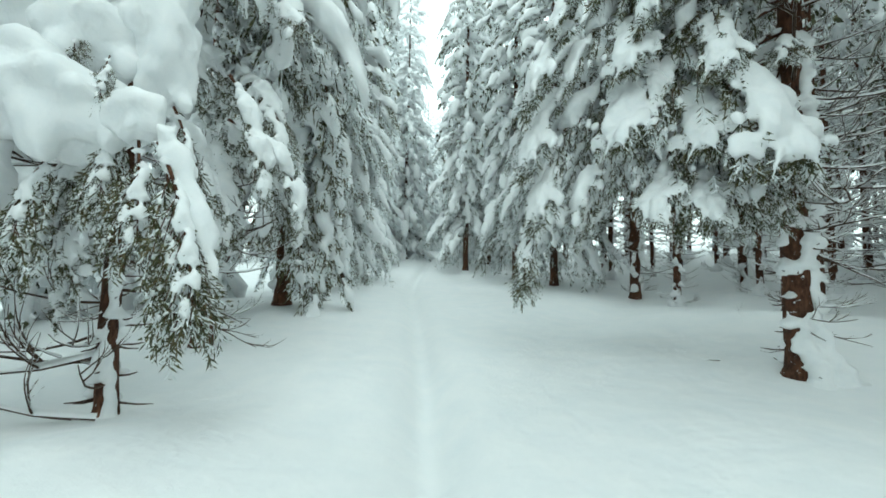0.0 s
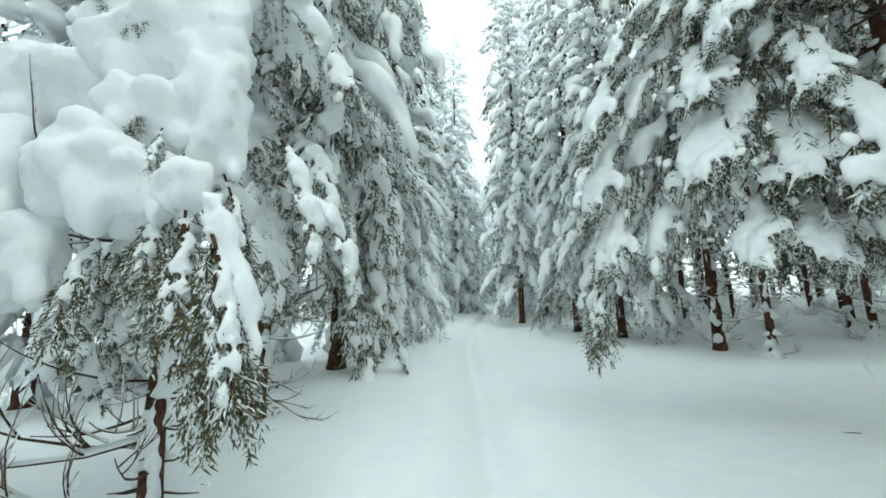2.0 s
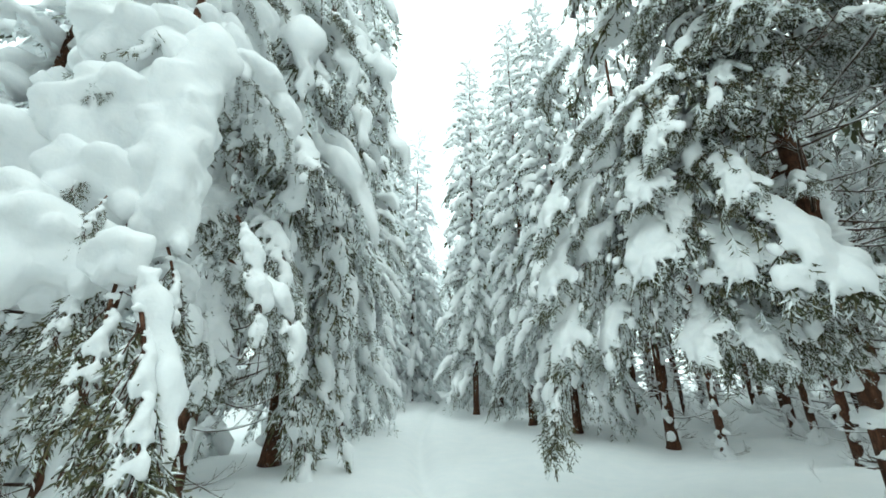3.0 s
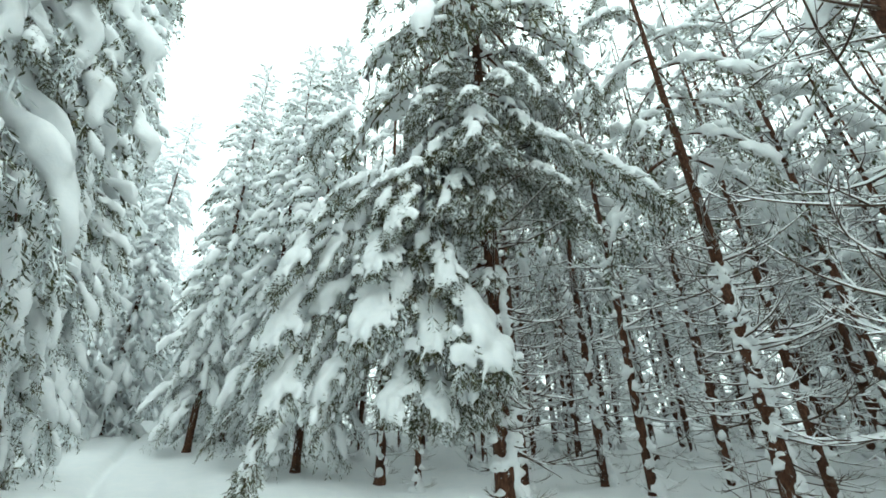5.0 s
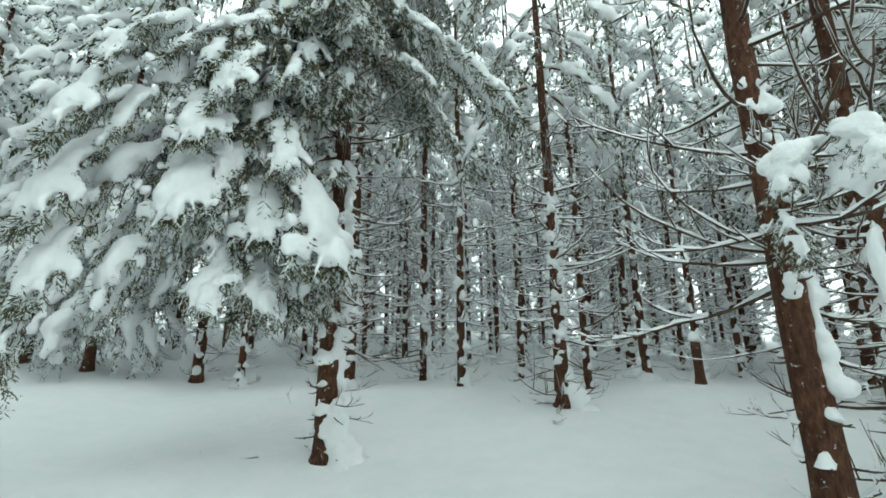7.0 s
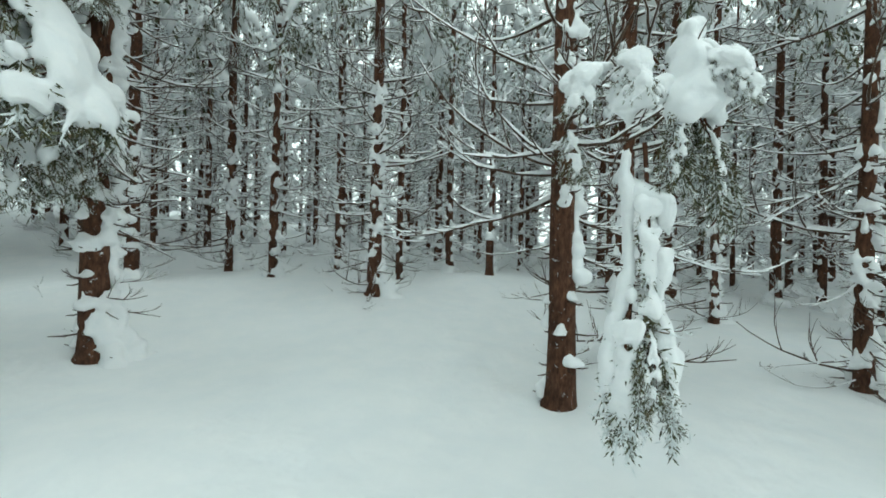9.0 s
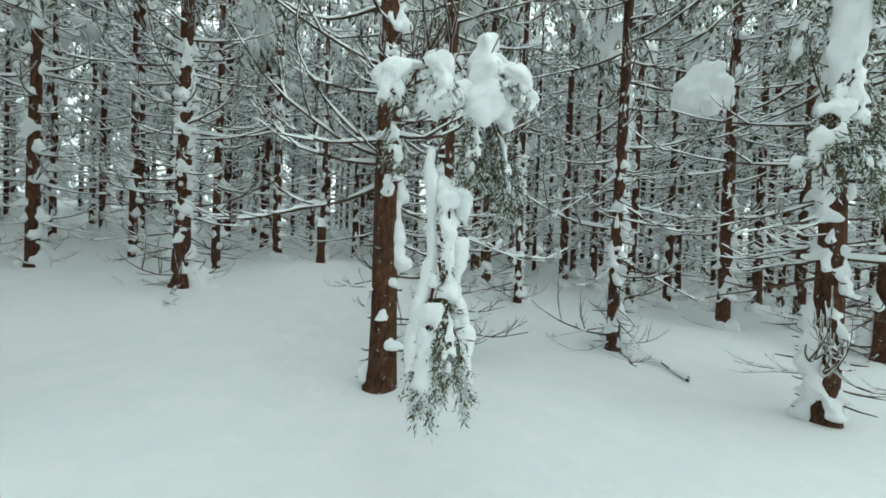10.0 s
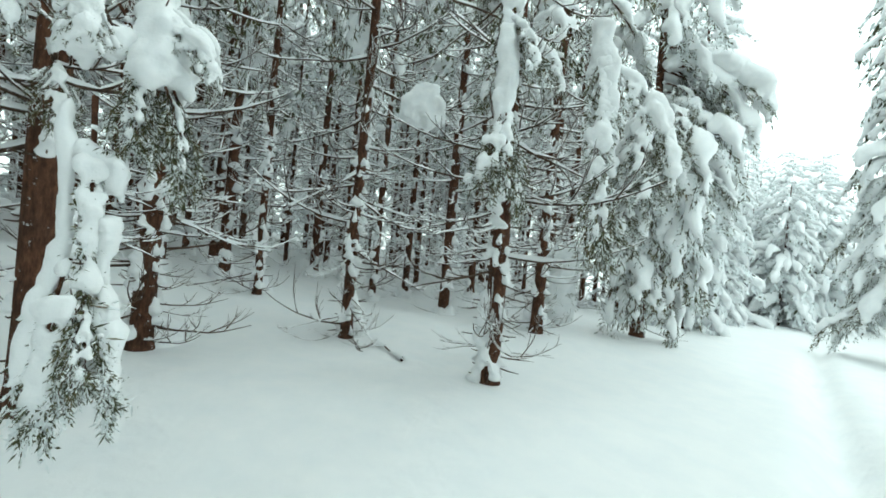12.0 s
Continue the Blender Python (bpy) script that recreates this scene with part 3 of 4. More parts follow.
def wedges(seed, pts, rad, gap, ring, facing, side, skirt, big, top=4.4):
    """Snow on a trunk as wedges over the stubs of its whorls, and a broken band down one side that widens to the ground. Also the stubs."""
    rng = np.random.default_rng(seed)
    blobs, stubs = [], Heap()
    at = lambda z: (np.array([np.interp(z, pts[:, 2], pts[:, i]) for i in range(3)]), float(np.interp(z, pts[:, 2], rad)))

    def wedge(z, a, out, tall, wide):
        c, r = at(z)
        way = np.array((math.cos(a), math.sin(a), 0))
        for k in range(4):
            f = k / 3
            blobs.append((c + way * (r * 0.82 + out * 0.45 * (1 - f)) + (0, 0, tall * f) + rng.normal(0, 0.13 * wide, 3), np.array((out * 0.55 * (1 - f) + r * 0.25, wide * (1 - 0.6 * f), tall * 0.26)), turn_z(a + rng.normal(0, 0.2))))

    z = 0.14
    while z < top:
        for k in range(int(rng.integers(ring - 2, ring + 2))):
            a = rng.uniform(0, 6.283)
            zz = z + rng.uniform(-0.06, 0.06)
            c, r = at(zz)
            ln = rng.uniform(0.03, 0.16) + 0.15 * (rng.uniform() < 0.25)
            way = np.array((math.cos(a), math.sin(a), rng.uniform(-0.35, 0.1)))
            stubs.add(*tube([c + way * r * 0.7, c + way * (r + ln * 0.5), c + way * (r + ln) + (0, 0, 0.02)], (0.011, 0.008, 0.004), 4))
            if rng.uniform() < 0.75:
                wedge(zz + 0.02, a, big * rng.uniform(0.03, 0.11), big * rng.uniform(0.05, 0.16), min(r, big * r * rng.uniform(0.25, 0.65)))
        z += gap * rng.uniform(0.6, 1.4)
    z = 0.1
    while side and z < top:
        tall = rng.uniform(0.16, 0.42)
        c, r = at(z)
        if rng.uniform() < side:
            wedge(z, facing + rng.normal(0, 0.35), r * rng.uniform(0.5, 1.3), tall, r * rng.uniform(0.6, 0.95))
        z += tall * rng.uniform(0.55, 0.9)
    for k in range(int(skirt * 14)):
        a = facing + rng.normal(0, 0.55)
        wedge(-0.12 + rng.uniform(0, 0.12), a, skirt * rng.uniform(0.5, 1.0), rng.uniform(0.3, 0.75), rad[2] * rng.uniform(0.6, 1.0))
    return melt("stuck_snow", blobs, 0.027, rough=0.5, smooth=2, budget=9000), stubs.mesh("dead_wood", TWIG)


def bare_tree(seed, height, radius, crown_base, far=False):
    """A spruce inside the wood: bare lower trunk with dead branches, a thin crown high up."""
    rng = np.random.default_rng(seed)
    root = new("spruce_tree")
    v, f, pts, rad = trunk_mesh(seed, height, radius, 7 if far else 10)
    t = Heap()
    t.add(v, f)
    part("trunk", t.mesh("trunk", BARK), root)
    wood, snow, green, fluff, blobs = Heap(), Heap(), Heap(), Heap(), []
    z = 0.14
    while z < crown_base + 6:
        for k in range(int(rng.integers(3, 6))):
            zz, a = z + rng.uniform(-0.05, 0.05), rng.uniform(0, 6.283)
            wd, sn = (DEAD_FAR if far else DEAD_MID)[int(rng.integers(5))]
            sc = rng.uniform(0.3, 1.0) * (0.7 + 0.35 * min(1, zz / 2.5))
            m = turn_z(a) @ tilt_y(math.radians(rng.normal(0, 9))) * sc
            c = np.array([np.interp(zz, pts[:, 2], pts[:, i]) for i in range(3)])
            wood.put(wd, m, c)
            snow.put(sn, m, c)
            if rng.uniform() < 0.7:
                # a wedge of snow caught in the fork
                r, out, tall = float(np.interp(zz, pts[:, 2], rad)), rng.uniform(0.06, 0.17), rng.uniform(0.06, 0.15)
                way = np.array((math.cos(a), math.sin(a), 0))
                blobs.append((c + way * (r * 0.7 + out * 0.5) + (0, 0, tall * 0.3), np.array((out, r * rng.uniform(0.5, 0.9), tall * 0.5)), turn_z(a)))
                blobs.append((c + way * (r * 0.85 + out * 0.2) + (0, 0, tall), np.array((out * 0.5, r * 0.55, tall * 0.8)), turn_z(a)))
        z += rng.uniform(0.2, 0.42)
    for k in range(22):
        # patches blown onto the bark
        zz, a = rng.uniform(0.3, 6.5), WIND + rng.normal(0, 0.7)
        r = float(np.interp(zz, pts[:, 2], rad))
        c = np.array([np.interp(zz, pts[:, 2], pts[:, i]) for i in range(3)])
        blobs.append((c + np.array((math.cos(a), math.sin(a), 0)) * r * 0.85, np.array((r * 0.35, r * 0.7, rng.uniform(0.06, 0.2))), turn_z(a)))
    for k in range(9):
        a = rng.uniform(0, 6.283)
        blobs.append((np.array((math.cos(a) * radius * 1.5, math.sin(a) * radius * 1.5, rng.uniform(0, 0.15))), np.array((0.13, 0.13, rng.uniform(0.12, 0.3))), np.eye(3)))
    mass("dead_wood", wood.mesh("dead_wood", TWIG), root)
    mass("branch_snow", snow.mesh("branch_snow", SNOW), root)
    mass("stuck_snow", melt("stuck_snow", blobs, 0.042 if not far else 0.06, rough=0.4, smooth=1, budget=2600 if not far else 800), root)
    for z, a, size, tilt in crown_rows(rng, height, crown_base + 1, 2.4, 22, 0.5):
        b = FAR[int(rng.integers(len(FAR)))]
        m = turn_z(a) @ tilt_y(tilt) * size
        c = np.array([np.interp(z, pts[:, 2], pts[:, i]) for i in range(3)])
        green.put(b.green_heap, m, c)
        if rng.uniform() < 0.7:
            fluff.put(b.snow_heap, m * 0.9, c)
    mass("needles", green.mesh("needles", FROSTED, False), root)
    mass("snow_load", fluff.mesh("snow_load", SNOW), root)
    return root


def spread(models, spots, label, group):
    """Copies of the models over rows of x, y, turn, scale; the first copies are the models themselves."""
    for k, (x, y, a, s) in enumerate(spots):
        base = models[k % len(models)]
        m = Matrix.Translation((x, y, gz(x, y) - 0.05)) @ Matrix.Rotation(a, 4, "Z") @ Matrix.Scale(s, 4)
        if k < len(models):
            base.matrix_basis = m
            ob = base
        else:
            ob = copy_thing_plain(base, m)
        tagged(ob, label, "tree", group)


def copy_thing_plain(base, m):
    ob = copy_thing(base, Matrix.Identity(4))
    ob.matrix_basis = m
    return ob


# ---- near trees ----
def edge_tree(x, y, height, radius, seed, boughs, dead, label, facing=WIND, lean=0.0, turn=0.0, stuck=40, extra=(), wrap=1.2, wedge=1.0, dress=None, limbs=()):
    """A tree at the trail's edge. boughs: rows of height, heading in degrees, kit, index, scale, tilt; dead: rows of low, high, count, from, to heading."""
    rng = np.random.default_rng(seed)
    root = new("spruce_tree")
    v, f, pts, rad = trunk_mesh(seed, height, radius, 16, lean)
    t = Heap()
    t.add(v, f)
    part("trunk", t.mesh("trunk", BARK), root, "reddish brown flaking bark")
    if dress:
        gap, ring, side, skirt, big = dress
        snow, stubs = wedges(seed, pts, rad, gap, ring, facing - turn, side, skirt, big)
        mass("stuck_snow", snow, root, "snow stuck to the bark")
        mass("dead_wood", stubs, root, "short dark broken branches")
    elif stuck:
        mass("stuck_snow", plaster(seed, pts, rad, stuck, 0.12, 5.0, facing - turn, 0.025, turn=wrap, reach=wedge), root, "snow stuck to the bark")
    on = lambda z: Vector([float(np.interp(z, pts[:, 2], pts[:, i])) for i in range(3)])
    for z, a, kit, i, s, tilt in boughs:
        b = kit[i % len(kit)]
        m = Matrix.Translation(on(z)) @ Matrix.Rotation(radians(a) - turn, 4, "Z") @ Matrix.Rotation(radians(tilt), 4, "Y") @ Matrix.Scale(s, 4)
        limb = part("bough", b.limb, root, "", m)
        mass("needles", b.green, limb, "olive green needles")
        mass("snow_load", b.snow, limb, "thick white snow")
    for x0, y0, z0, a, kit, i, s in extra:
        b = kit[i % len(kit)]
        m = Matrix.Translation((x0 - x, y0 - y, z0 - gz(x, y) + 0.03)) @ Matrix.Rotation(radians(a), 4, "Z") @ Matrix.Scale(s, 4)
        limb = part("bough", b.limb, root, "", m)
        mass("needles", b.green, limb, "olive green needles dusted with snow")
        mass("snow_load", b.snow, limb, "lumps of white snow")
    for z, a, i, sc, tilt in limbs:
        wd, sn = THICK[i % len(THICK)]
        m = Matrix.Translation(on(z)) @ Matrix.Rotation(radians(a) - turn, 4, "Z") @ Matrix.Rotation(radians(tilt), 4, "Y") @ Matrix.Scale(sc, 4)
        w = part("dead_branch", wd, root, "thick dark dead branch", m)
        tagged(part("snow_strip", sn, w), kind="stuff")
    for low, high, count, a0, a1 in dead:
        for k in range(count):
            z = low + (high - low) * (k + rng.uniform()) / count
            wd, sn = DEAD[int(rng.integers(len(DEAD)))]
            m = (Matrix.Translation(on(z)) @ Matrix.Rotation(radians(rng.uniform(a0, a1)) - turn, 4, "Z")
                 @ Matrix.Rotation(radians(rng.normal(3, 8)), 4, "Y") @ Matrix.Scale(rng.uniform(0.55, 1.2) * (0.7 + 0.3 * min(1, z / 2)), 4))
            w = part("dead_branch", wd, root, "", m)
            if z > 1.7 or rng.uniform() < 0.4:
                tagged(part("snow_strip", sn, w), kind="stuff")
    root.matrix_basis = Matrix.Translation((x, y, gz(x, y) - 0.03)) @ Matrix.Rotation(turn, 4, "Z")
    return tagged(root, label, "tree", "trees at the trail's edge")


def fan(rng, low, high, count, a0, a1, kit, s0, s1):
    rows = []
    for k in range(count):
        z = low + (high - low) * (k + rng.uniform(0, 0.8)) / count
        rows.append((z, rng.uniform(a0, a1), kit, int(rng.integers(9)), rng.uniform(s0, s1), rng.normal(0, 6)))
    return rows


def upper(rng, low, high, reach, count, kit=None):
    """The rest of a crown, above what is seen close by."""
    return [(z, math.degrees(a), kit or MID, int(rng.integers(9)), size, math.degrees(t)) for z, a, size, t in crown_rows(rng, high, low, reach, count, 0.7)]


rg = np.random.default_rng(3)
# tree beside the trail with big hanging boughs towards the trail
edge_tree(3.64, 5.32, 22, 0.16, 101,
          [(5.6, 170, LONG, 0, 1.0, 0), (5.0, 176, LONG, 1, 0.95, 0), (4.6, 164, LONG, 0, 0.85, 2), (6.4, 160, LONG, 1, 1.05, -2), (5.6, 148, LONG, 0, 0.9, 0), (6.6, 178, LONG, 0, 0.9, 0),
           (5.2, 160, GREEN, 1, 1.3, -4), (5.4, 172, GREEN, 0, 1.3, 0), (5.0, 184, GREEN, 1, 1.2, 4), (5.9, 195, GREEN, 0, 1.2, 0), (6.2, 210, GREEN, 1, 1.0, 0), (4.6, 170, GREEN, 0, 1.2, 6), (4.2, 180, GREEN, 1, 1.1, 8), (3.8, 165, GREEN, 0, 1.1, 8),
           (7.0, 172, GREEN, 0, 1.4, 0), (6.6, 190, GREEN, 1, 1.3, 0), (6.8, 235, GREEN, 1, 1.0, -4), (4.4, 140, NEAR, 3, 1.0, 5), (4.0, 155, NEAR, 1, 0.9, 10),
           (3.5, 175, GREEN, 0, 0.9, 10), (3.2, 195, GREEN, 1, 0.75, 14), (3.0, 220, GREEN, 0, 0.6, 14), (3.4, 210, GREEN, 0, 0.8, 10), (4.3, 225, GREEN, 1, 0.5, -10), (2.9, 250, GREEN, 1, 0.4, 10)]
          + fan(rg, 5.6, 7.6, 12, 130, 240, GREEN, 0.8, 1.2) + fan(rg, 6.8, 10.5, 20, 0, 360, GREEN, 0.7, 1.15) + fan(rg, 6.2, 9.5, 14, -110, 20, GREEN, 0.75, 1.05) + upper(rg, 10, 21.6, 3.4, 80, MID_GREEN),
          [(0.3, 2.2, 10, -110, 90), (2.2, 5.0, 22, -110, 100), (5, 8, 18, -110, 110)], "snow-laden spruce with bare lower trunk at the trail's edge", dress=(0.26, 8, 0.95, 0.5, 1.3),
          limbs=[(2.6, -60, 0, 0.6, -20), (3.3, -30, 1, 0.8, -25), (3.0, -75, 2, 0.55, 0), (3.7, -120, 3, 1.2, -70), (4.2, 20, 2, 0.8, -20)],
          extra=[(1.9, 4.75, 5.45, 190, PLATE, 1, 0.95), (1.55, 5.15, 4.8, 235, PLATE, 2, 0.95), (1.6, 5.35, 4.1, 228, PLATE, 2, 1.15), (1.75, 5.3, 4.4, 262, PLATE, 1, 0.7),
                 (2.4, 4.85, 4.7, 235, PLATE, 1, 0.85), (2.28, 5.1, 3.85, 250, PLATE, 2, 1.0), (2.6, 4.9, 4.05, 285, PLATE, 2, 1.5), (2.5, 4.95, 3.7, 262, PLATE, 1, 1.0),
                 (2.5, 5.3, 2.85, 245, PLATE, 0, 0.8), (2.1, 5.3, 2.85, 215, PLATE, 0, 0.8), (2.85, 5.2, 2.75, 270, PLATE, 1, 0.6),
                 (3.3, 3.35, 6.0, 328, PLATE, 3, 1.3), (3.25, 3.4, 6.05, 300, PLATE, 0, 0.7), (2.8, 3.4, 7.2, 290, PLATE, 1, 0.8),
                 (2.1, 4.75, 6.0, 165, PLATE, 3, 1.0), (1.2, 5.1, 5.6, 165, PLATE, 0, 1.0), (0.8, 5.5, 4.95, 180, PLATE, 1, 1.1), (0.75, 5.85, 4.1, 195, PLATE, 1, 1.1), (0.8, 5.9, 3.25, 200, PLATE, 1, 1.0),
                 (0.55, 5.95, 2.4, 180, DRAPE, 3, 1.0), (0.9, 5.4, 7.0, 170, PLATE, 2, 1.1), (1.0, 6.1, 4.9, 165, PLATE, 0, 1.0), (0.45, 5.95, 2.2, 220, DRAPE, 3, 0.8)])

# slim tree with the largest snow pillows
slim = edge_tree(-3.85, 3.58, 10, 0.085, 102,
                 [(2.7, -85, NEAR, 0, 0.55, 8), (2.5, -110, GREEN, 0, 0.5, 5), (2.45, -70, GREEN, 1, 0.45, 5), (2.3, -130, NEAR, 2, 0.7, 5), (2.5, 200, NEAR, 2, 0.8, 5),
                  (2.7, 20, GREEN, 1, 0.5, 5), (3.0, 0, NEAR, 3, 0.6, 10), (2.2, -100, NEAR, 2, 0.6, 10), (2.6, 150, NEAR, 1, 0.7, 5), (1.7, -140, NEAR, 2, 0.5, 10)]
                 + fan(rg, 4.6, 9.2, 14, 0, 360, HEAVY, 0.45, 0.8),
                 [(0.3, 2.6, 26, 0, 360)], "slim spruce bent under huge pillows of snow", dress=(0.26, 5, 0.75, 0.1, 1.0),
                 extra=[(-2.75, 2.52, 2.25, -20, DRAPE, 3, 0.95), (-2.62, 2.5, 1.95, -30, DRAPE, 3, 0.8), (-2.7, 2.54, 2.2, -25, DRAPE, 1, 0.8), (-2.95, 2.6, 2.3, -50, DRAPE, 3, 0.7),
                        (-3.5, 2.75, 3.3, -90, DRAPE, 3, 0.35), (-3.2, 2.6, 2.9, -70, DRAPE, 3, 0.35), (-3.55, 2.6, 2.95, -90, DRAPE, 3, 0.35),
                        (-3.6, 2.75, 4.2, -90, DRAPE, 3, 0.35), (-2.95, 3.7, 3.3, -15, HANG, 0, 0.6), (-3.0, 3.8, 2.9, 10, HANG, 2, 0.55),
                        (-3.2, 2.75, 2.5, -80, DRAPE, 3, 0.6), (-3.6, 2.7, 2.3, -100, DRAPE, 3, 0.7), (-4.2, 2.6, 1.9, -120, DRAPE, 3, 0.7), (-3.0, 3.0, 2.7, -20, DRAPE, 3, 0.7)])


def pillows(root, rows, budget, name="snow_pillow", label="huge smooth pillow of snow", voxel=0.03, smooth=4):
    """Great rounded masses of snow: rows of x, y, z, width and height about the tree's foot."""
    blobs = []
    rng = np.random.default_rng(61)
    rows = np.array(rows)
    full = [rows[0]]
    for a, b in zip(rows[:-1], rows[1:]):
        full += [a * 0.5 + b * 0.5, b]
    for px, py, pz, rx, rz in full:
        c = np.array((px, py, pz))
        blobs.append((c, np.array((rx, rx * 0.7, rz)), np.eye(3)))
        for k in range(7):
            o = rng.normal(size=3)
            o /= np.linalg.norm(o)
            blobs.append((c + o * (rx * 0.85, rx * 0.6, rz * 0.85), np.array((rx, rx, rz)) * rng.uniform(0.2, 0.45), np.eye(3)))
        for k in range(7):
            a = rng.uniform(0, 6.28)
            r = rng.uniform(0.05, 0.13) * min(1, rx * 2.6)
            blobs.append((c + (math.cos(a) * rx * 0.8, math.sin(a) * rx * 0.55, -rz * rng.uniform(0.5, 0.95)), np.array((r, r, r * rng.uniform(1, 1.8))), np.eye(3)))
    part(name, melt(name, blobs, voxel, rough=0.9, smooth=smooth, budget=budget), root, label)


for lobe, budget in (([(0.78, -0.6, 2.95, 0.24, 0.35), (0.68, -0.6, 3.45, 0.33, 0.4), (0.6, -0.6, 3.95, 0.36, 0.4), (0.72, -0.55, 4.45, 0.28, 0.4)], 3500),
                     ([(0.25, -0.65, 3.75, 0.42, 0.38), (-0.1, -0.7, 3.55, 0.4, 0.26)], 2200),
                     ([(0.1, -0.55, 4.5, 0.5, 0.3), (-0.3, -0.5, 4.9, 0.4, 0.3)], 1600),
                     ([(-0.45, -0.75, 3.3, 0.48, 0.36), (-0.8, -0.75, 3.2, 0.4, 0.34)], 2200),
                     ([(0.35, -0.75, 3.1, 0.34, 0.26), (0.1, -0.75, 3.05, 0.3, 0.2)], 1500),
                     ([(0.98, -1.05, 2.38, 0.14, 0.15), (0.74, -1.0, 2.4, 0.2, 0.16)], 1400),
                     ([(0.5, -1.0, 2.42, 0.3, 0.25), (0.1, -1.0, 2.55, 0.44, 0.36)], 2500),
                     ([(-0.35, -1.05, 1.98, 0.36, 0.3), (-0.6, -1.0, 1.9, 0.3, 0.24)], 1800),
                     ([(-0.75, -1.1, 2.6, 0.45, 0.42), (-1.2, -1.1, 2.5, 0.4, 0.36)], 2000)):
    pillows(slim, lobe, budget)
pillows(slim, [(1.14, -1.04, 2.2, 0.08, 0.12), (1.26, -1.02, 1.95, 0.09, 0.16), (1.36, -1.0, 1.65, 0.1, 0.16), (1.46, -1.0, 1.35, 0.07, 0.14)], 1500, "snow_load", "snow along a hanging bough", 0.02, 2)

# tree close behind it with hanging boughs in steep columns
edge_tree(-4.4, 5.9, 16, 0.13, 108,
          fan(rg, 2.4, 4.0, 12, -80, 30, COLUMN, 0.75, 1.0) + fan(rg, 3.6, 8.0, 30, -90, 40, COLUMN, 0.8, 1.15) + fan(rg, 4, 8, 8, -80, 40, NEAR, 0.8, 1.0) + fan(rg, 3, 9, 12, -90, 50, GREEN, 0.7, 1.0) + upper(rg, 6, 15.8, 3.2, 50),
          [(0.3, 3, 20, 0, 360)], "spruce with steep columns of snow on hanging boughs", stuck=30)

# bare trunk with a broken bough that hangs to the ground in front of it
hung = edge_tree(4.5, 0.0, 17, 0.148, 103, [(2.9, 194, GREEN, 0, 0.4, 0)] + upper(rg, 8.2, 16.8, 2.4, 26, MID_GREEN),
          [(0.5, 2.4, 8, -80, 80), (2.4, 7.5, 26, 0, 360), (2.8, 3.2, 3, 188, 200)], "spruce with bare reddish trunk and one hanging snowy bough", facing=radians(-105), dress=(0.32, 5, 0.5, 0.0, 1.0),
          limbs=[(2.5, 100, 0, 1.05, -8), (3.45, 112, 1, 0.95, -22), (2.5, 125, 2, 0.55, -35), (2.9, -75, 3, 0.8, -30), (2.55, 95, 2, 0.8, -45), (1.75, 80, 3, 0.5, -5), (1.8, -70, 1, 0.45, 0), (3.9, 150, 2, 1.0, -15), (2.8, 194, 1, 1.15, 4), (2.85, 191, 0, 1.15, 2)],
          extra=[(2.5, -0.2, 2.66, 150, PAD, 1, 0.26), (2.5, -0.3, 2.7, 190, PAD, 0, 0.24), (2.42, -0.62, 2.72, 280, PAD, 1, 0.24), (2.42, -0.6, 2.66, 230, PAD, 0, 0.22), (2.4, -0.6, 2.45, 250, DRAPE, 3, 0.5), (2.4, -0.65, 2.45, 300, DRAPE, 3, 0.5), (2.4, -0.55, 2.45, 180, DRAPE, 3, 0.4), (2.45, -0.45, 2.7, 240, DRAPE, 3, 0.5), (2.5, -0.55, 2.6, 290, DRAPE, 3, 0.45), (2.32, -0.4, 2.2, 200, DRAPE, 1, 0.75),
                 (2.3, -0.36, 1.45, 150, DUSTED, 0, 0.7), (2.3, -0.45, 1.4, 260, DUSTED, 0, 0.65), (2.3, -0.45, 1.25, 20, DUSTED, 1, 0.4), (2.3, -0.4, 1.35, 200, DRAPE, 3, 0.4)])
LOBE = "rounded lumps of white snow"
pillows(hung, [(-2.1, -0.62, 2.78, 0.085, 0.1), (-2.1, -0.62, 2.6, 0.13, 0.12), (-2.1, -0.66, 2.42, 0.2, 0.07)], 2200, "snow_load", LOBE, 0.018, 2)
pillows(hung, [(-2.1, -0.46, 2.52, 0.09, 0.06), (-2.1, -0.3, 2.5, 0.13, 0.08)], 1600, "snow_load", LOBE, 0.018, 2)
pillows(hung, [(-2.2, -0.31, 2.1, 0.042, 0.1), (-2.2, -0.33, 1.85, 0.036, 0.12), (-2.2, -0.34, 1.55, 0.042, 0.12), (-2.2, -0.3, 1.38, 0.045, 0.08), (-2.2, -0.24, 1.05, 0.085, 0.14)], 2200, "snow_load", LOBE, 0.018, 2)
pillows(hung, [(-2.2, -0.38, 1.98, 0.05, 0.04), (-2.2, -0.5, 1.88, 0.085, 0.11)], 700, "snow_load", LOBE, 0.018, 2)
pillows(hung, [(-2.2, -0.49, 1.62, 0.07, 0.07), (-2.2, -0.47, 1.4, 0.06, 0.1), (-2.2, -0.52, 1.08, 0.1, 0.15)], 1200, "snow_load", LOBE, 0.018, 2)
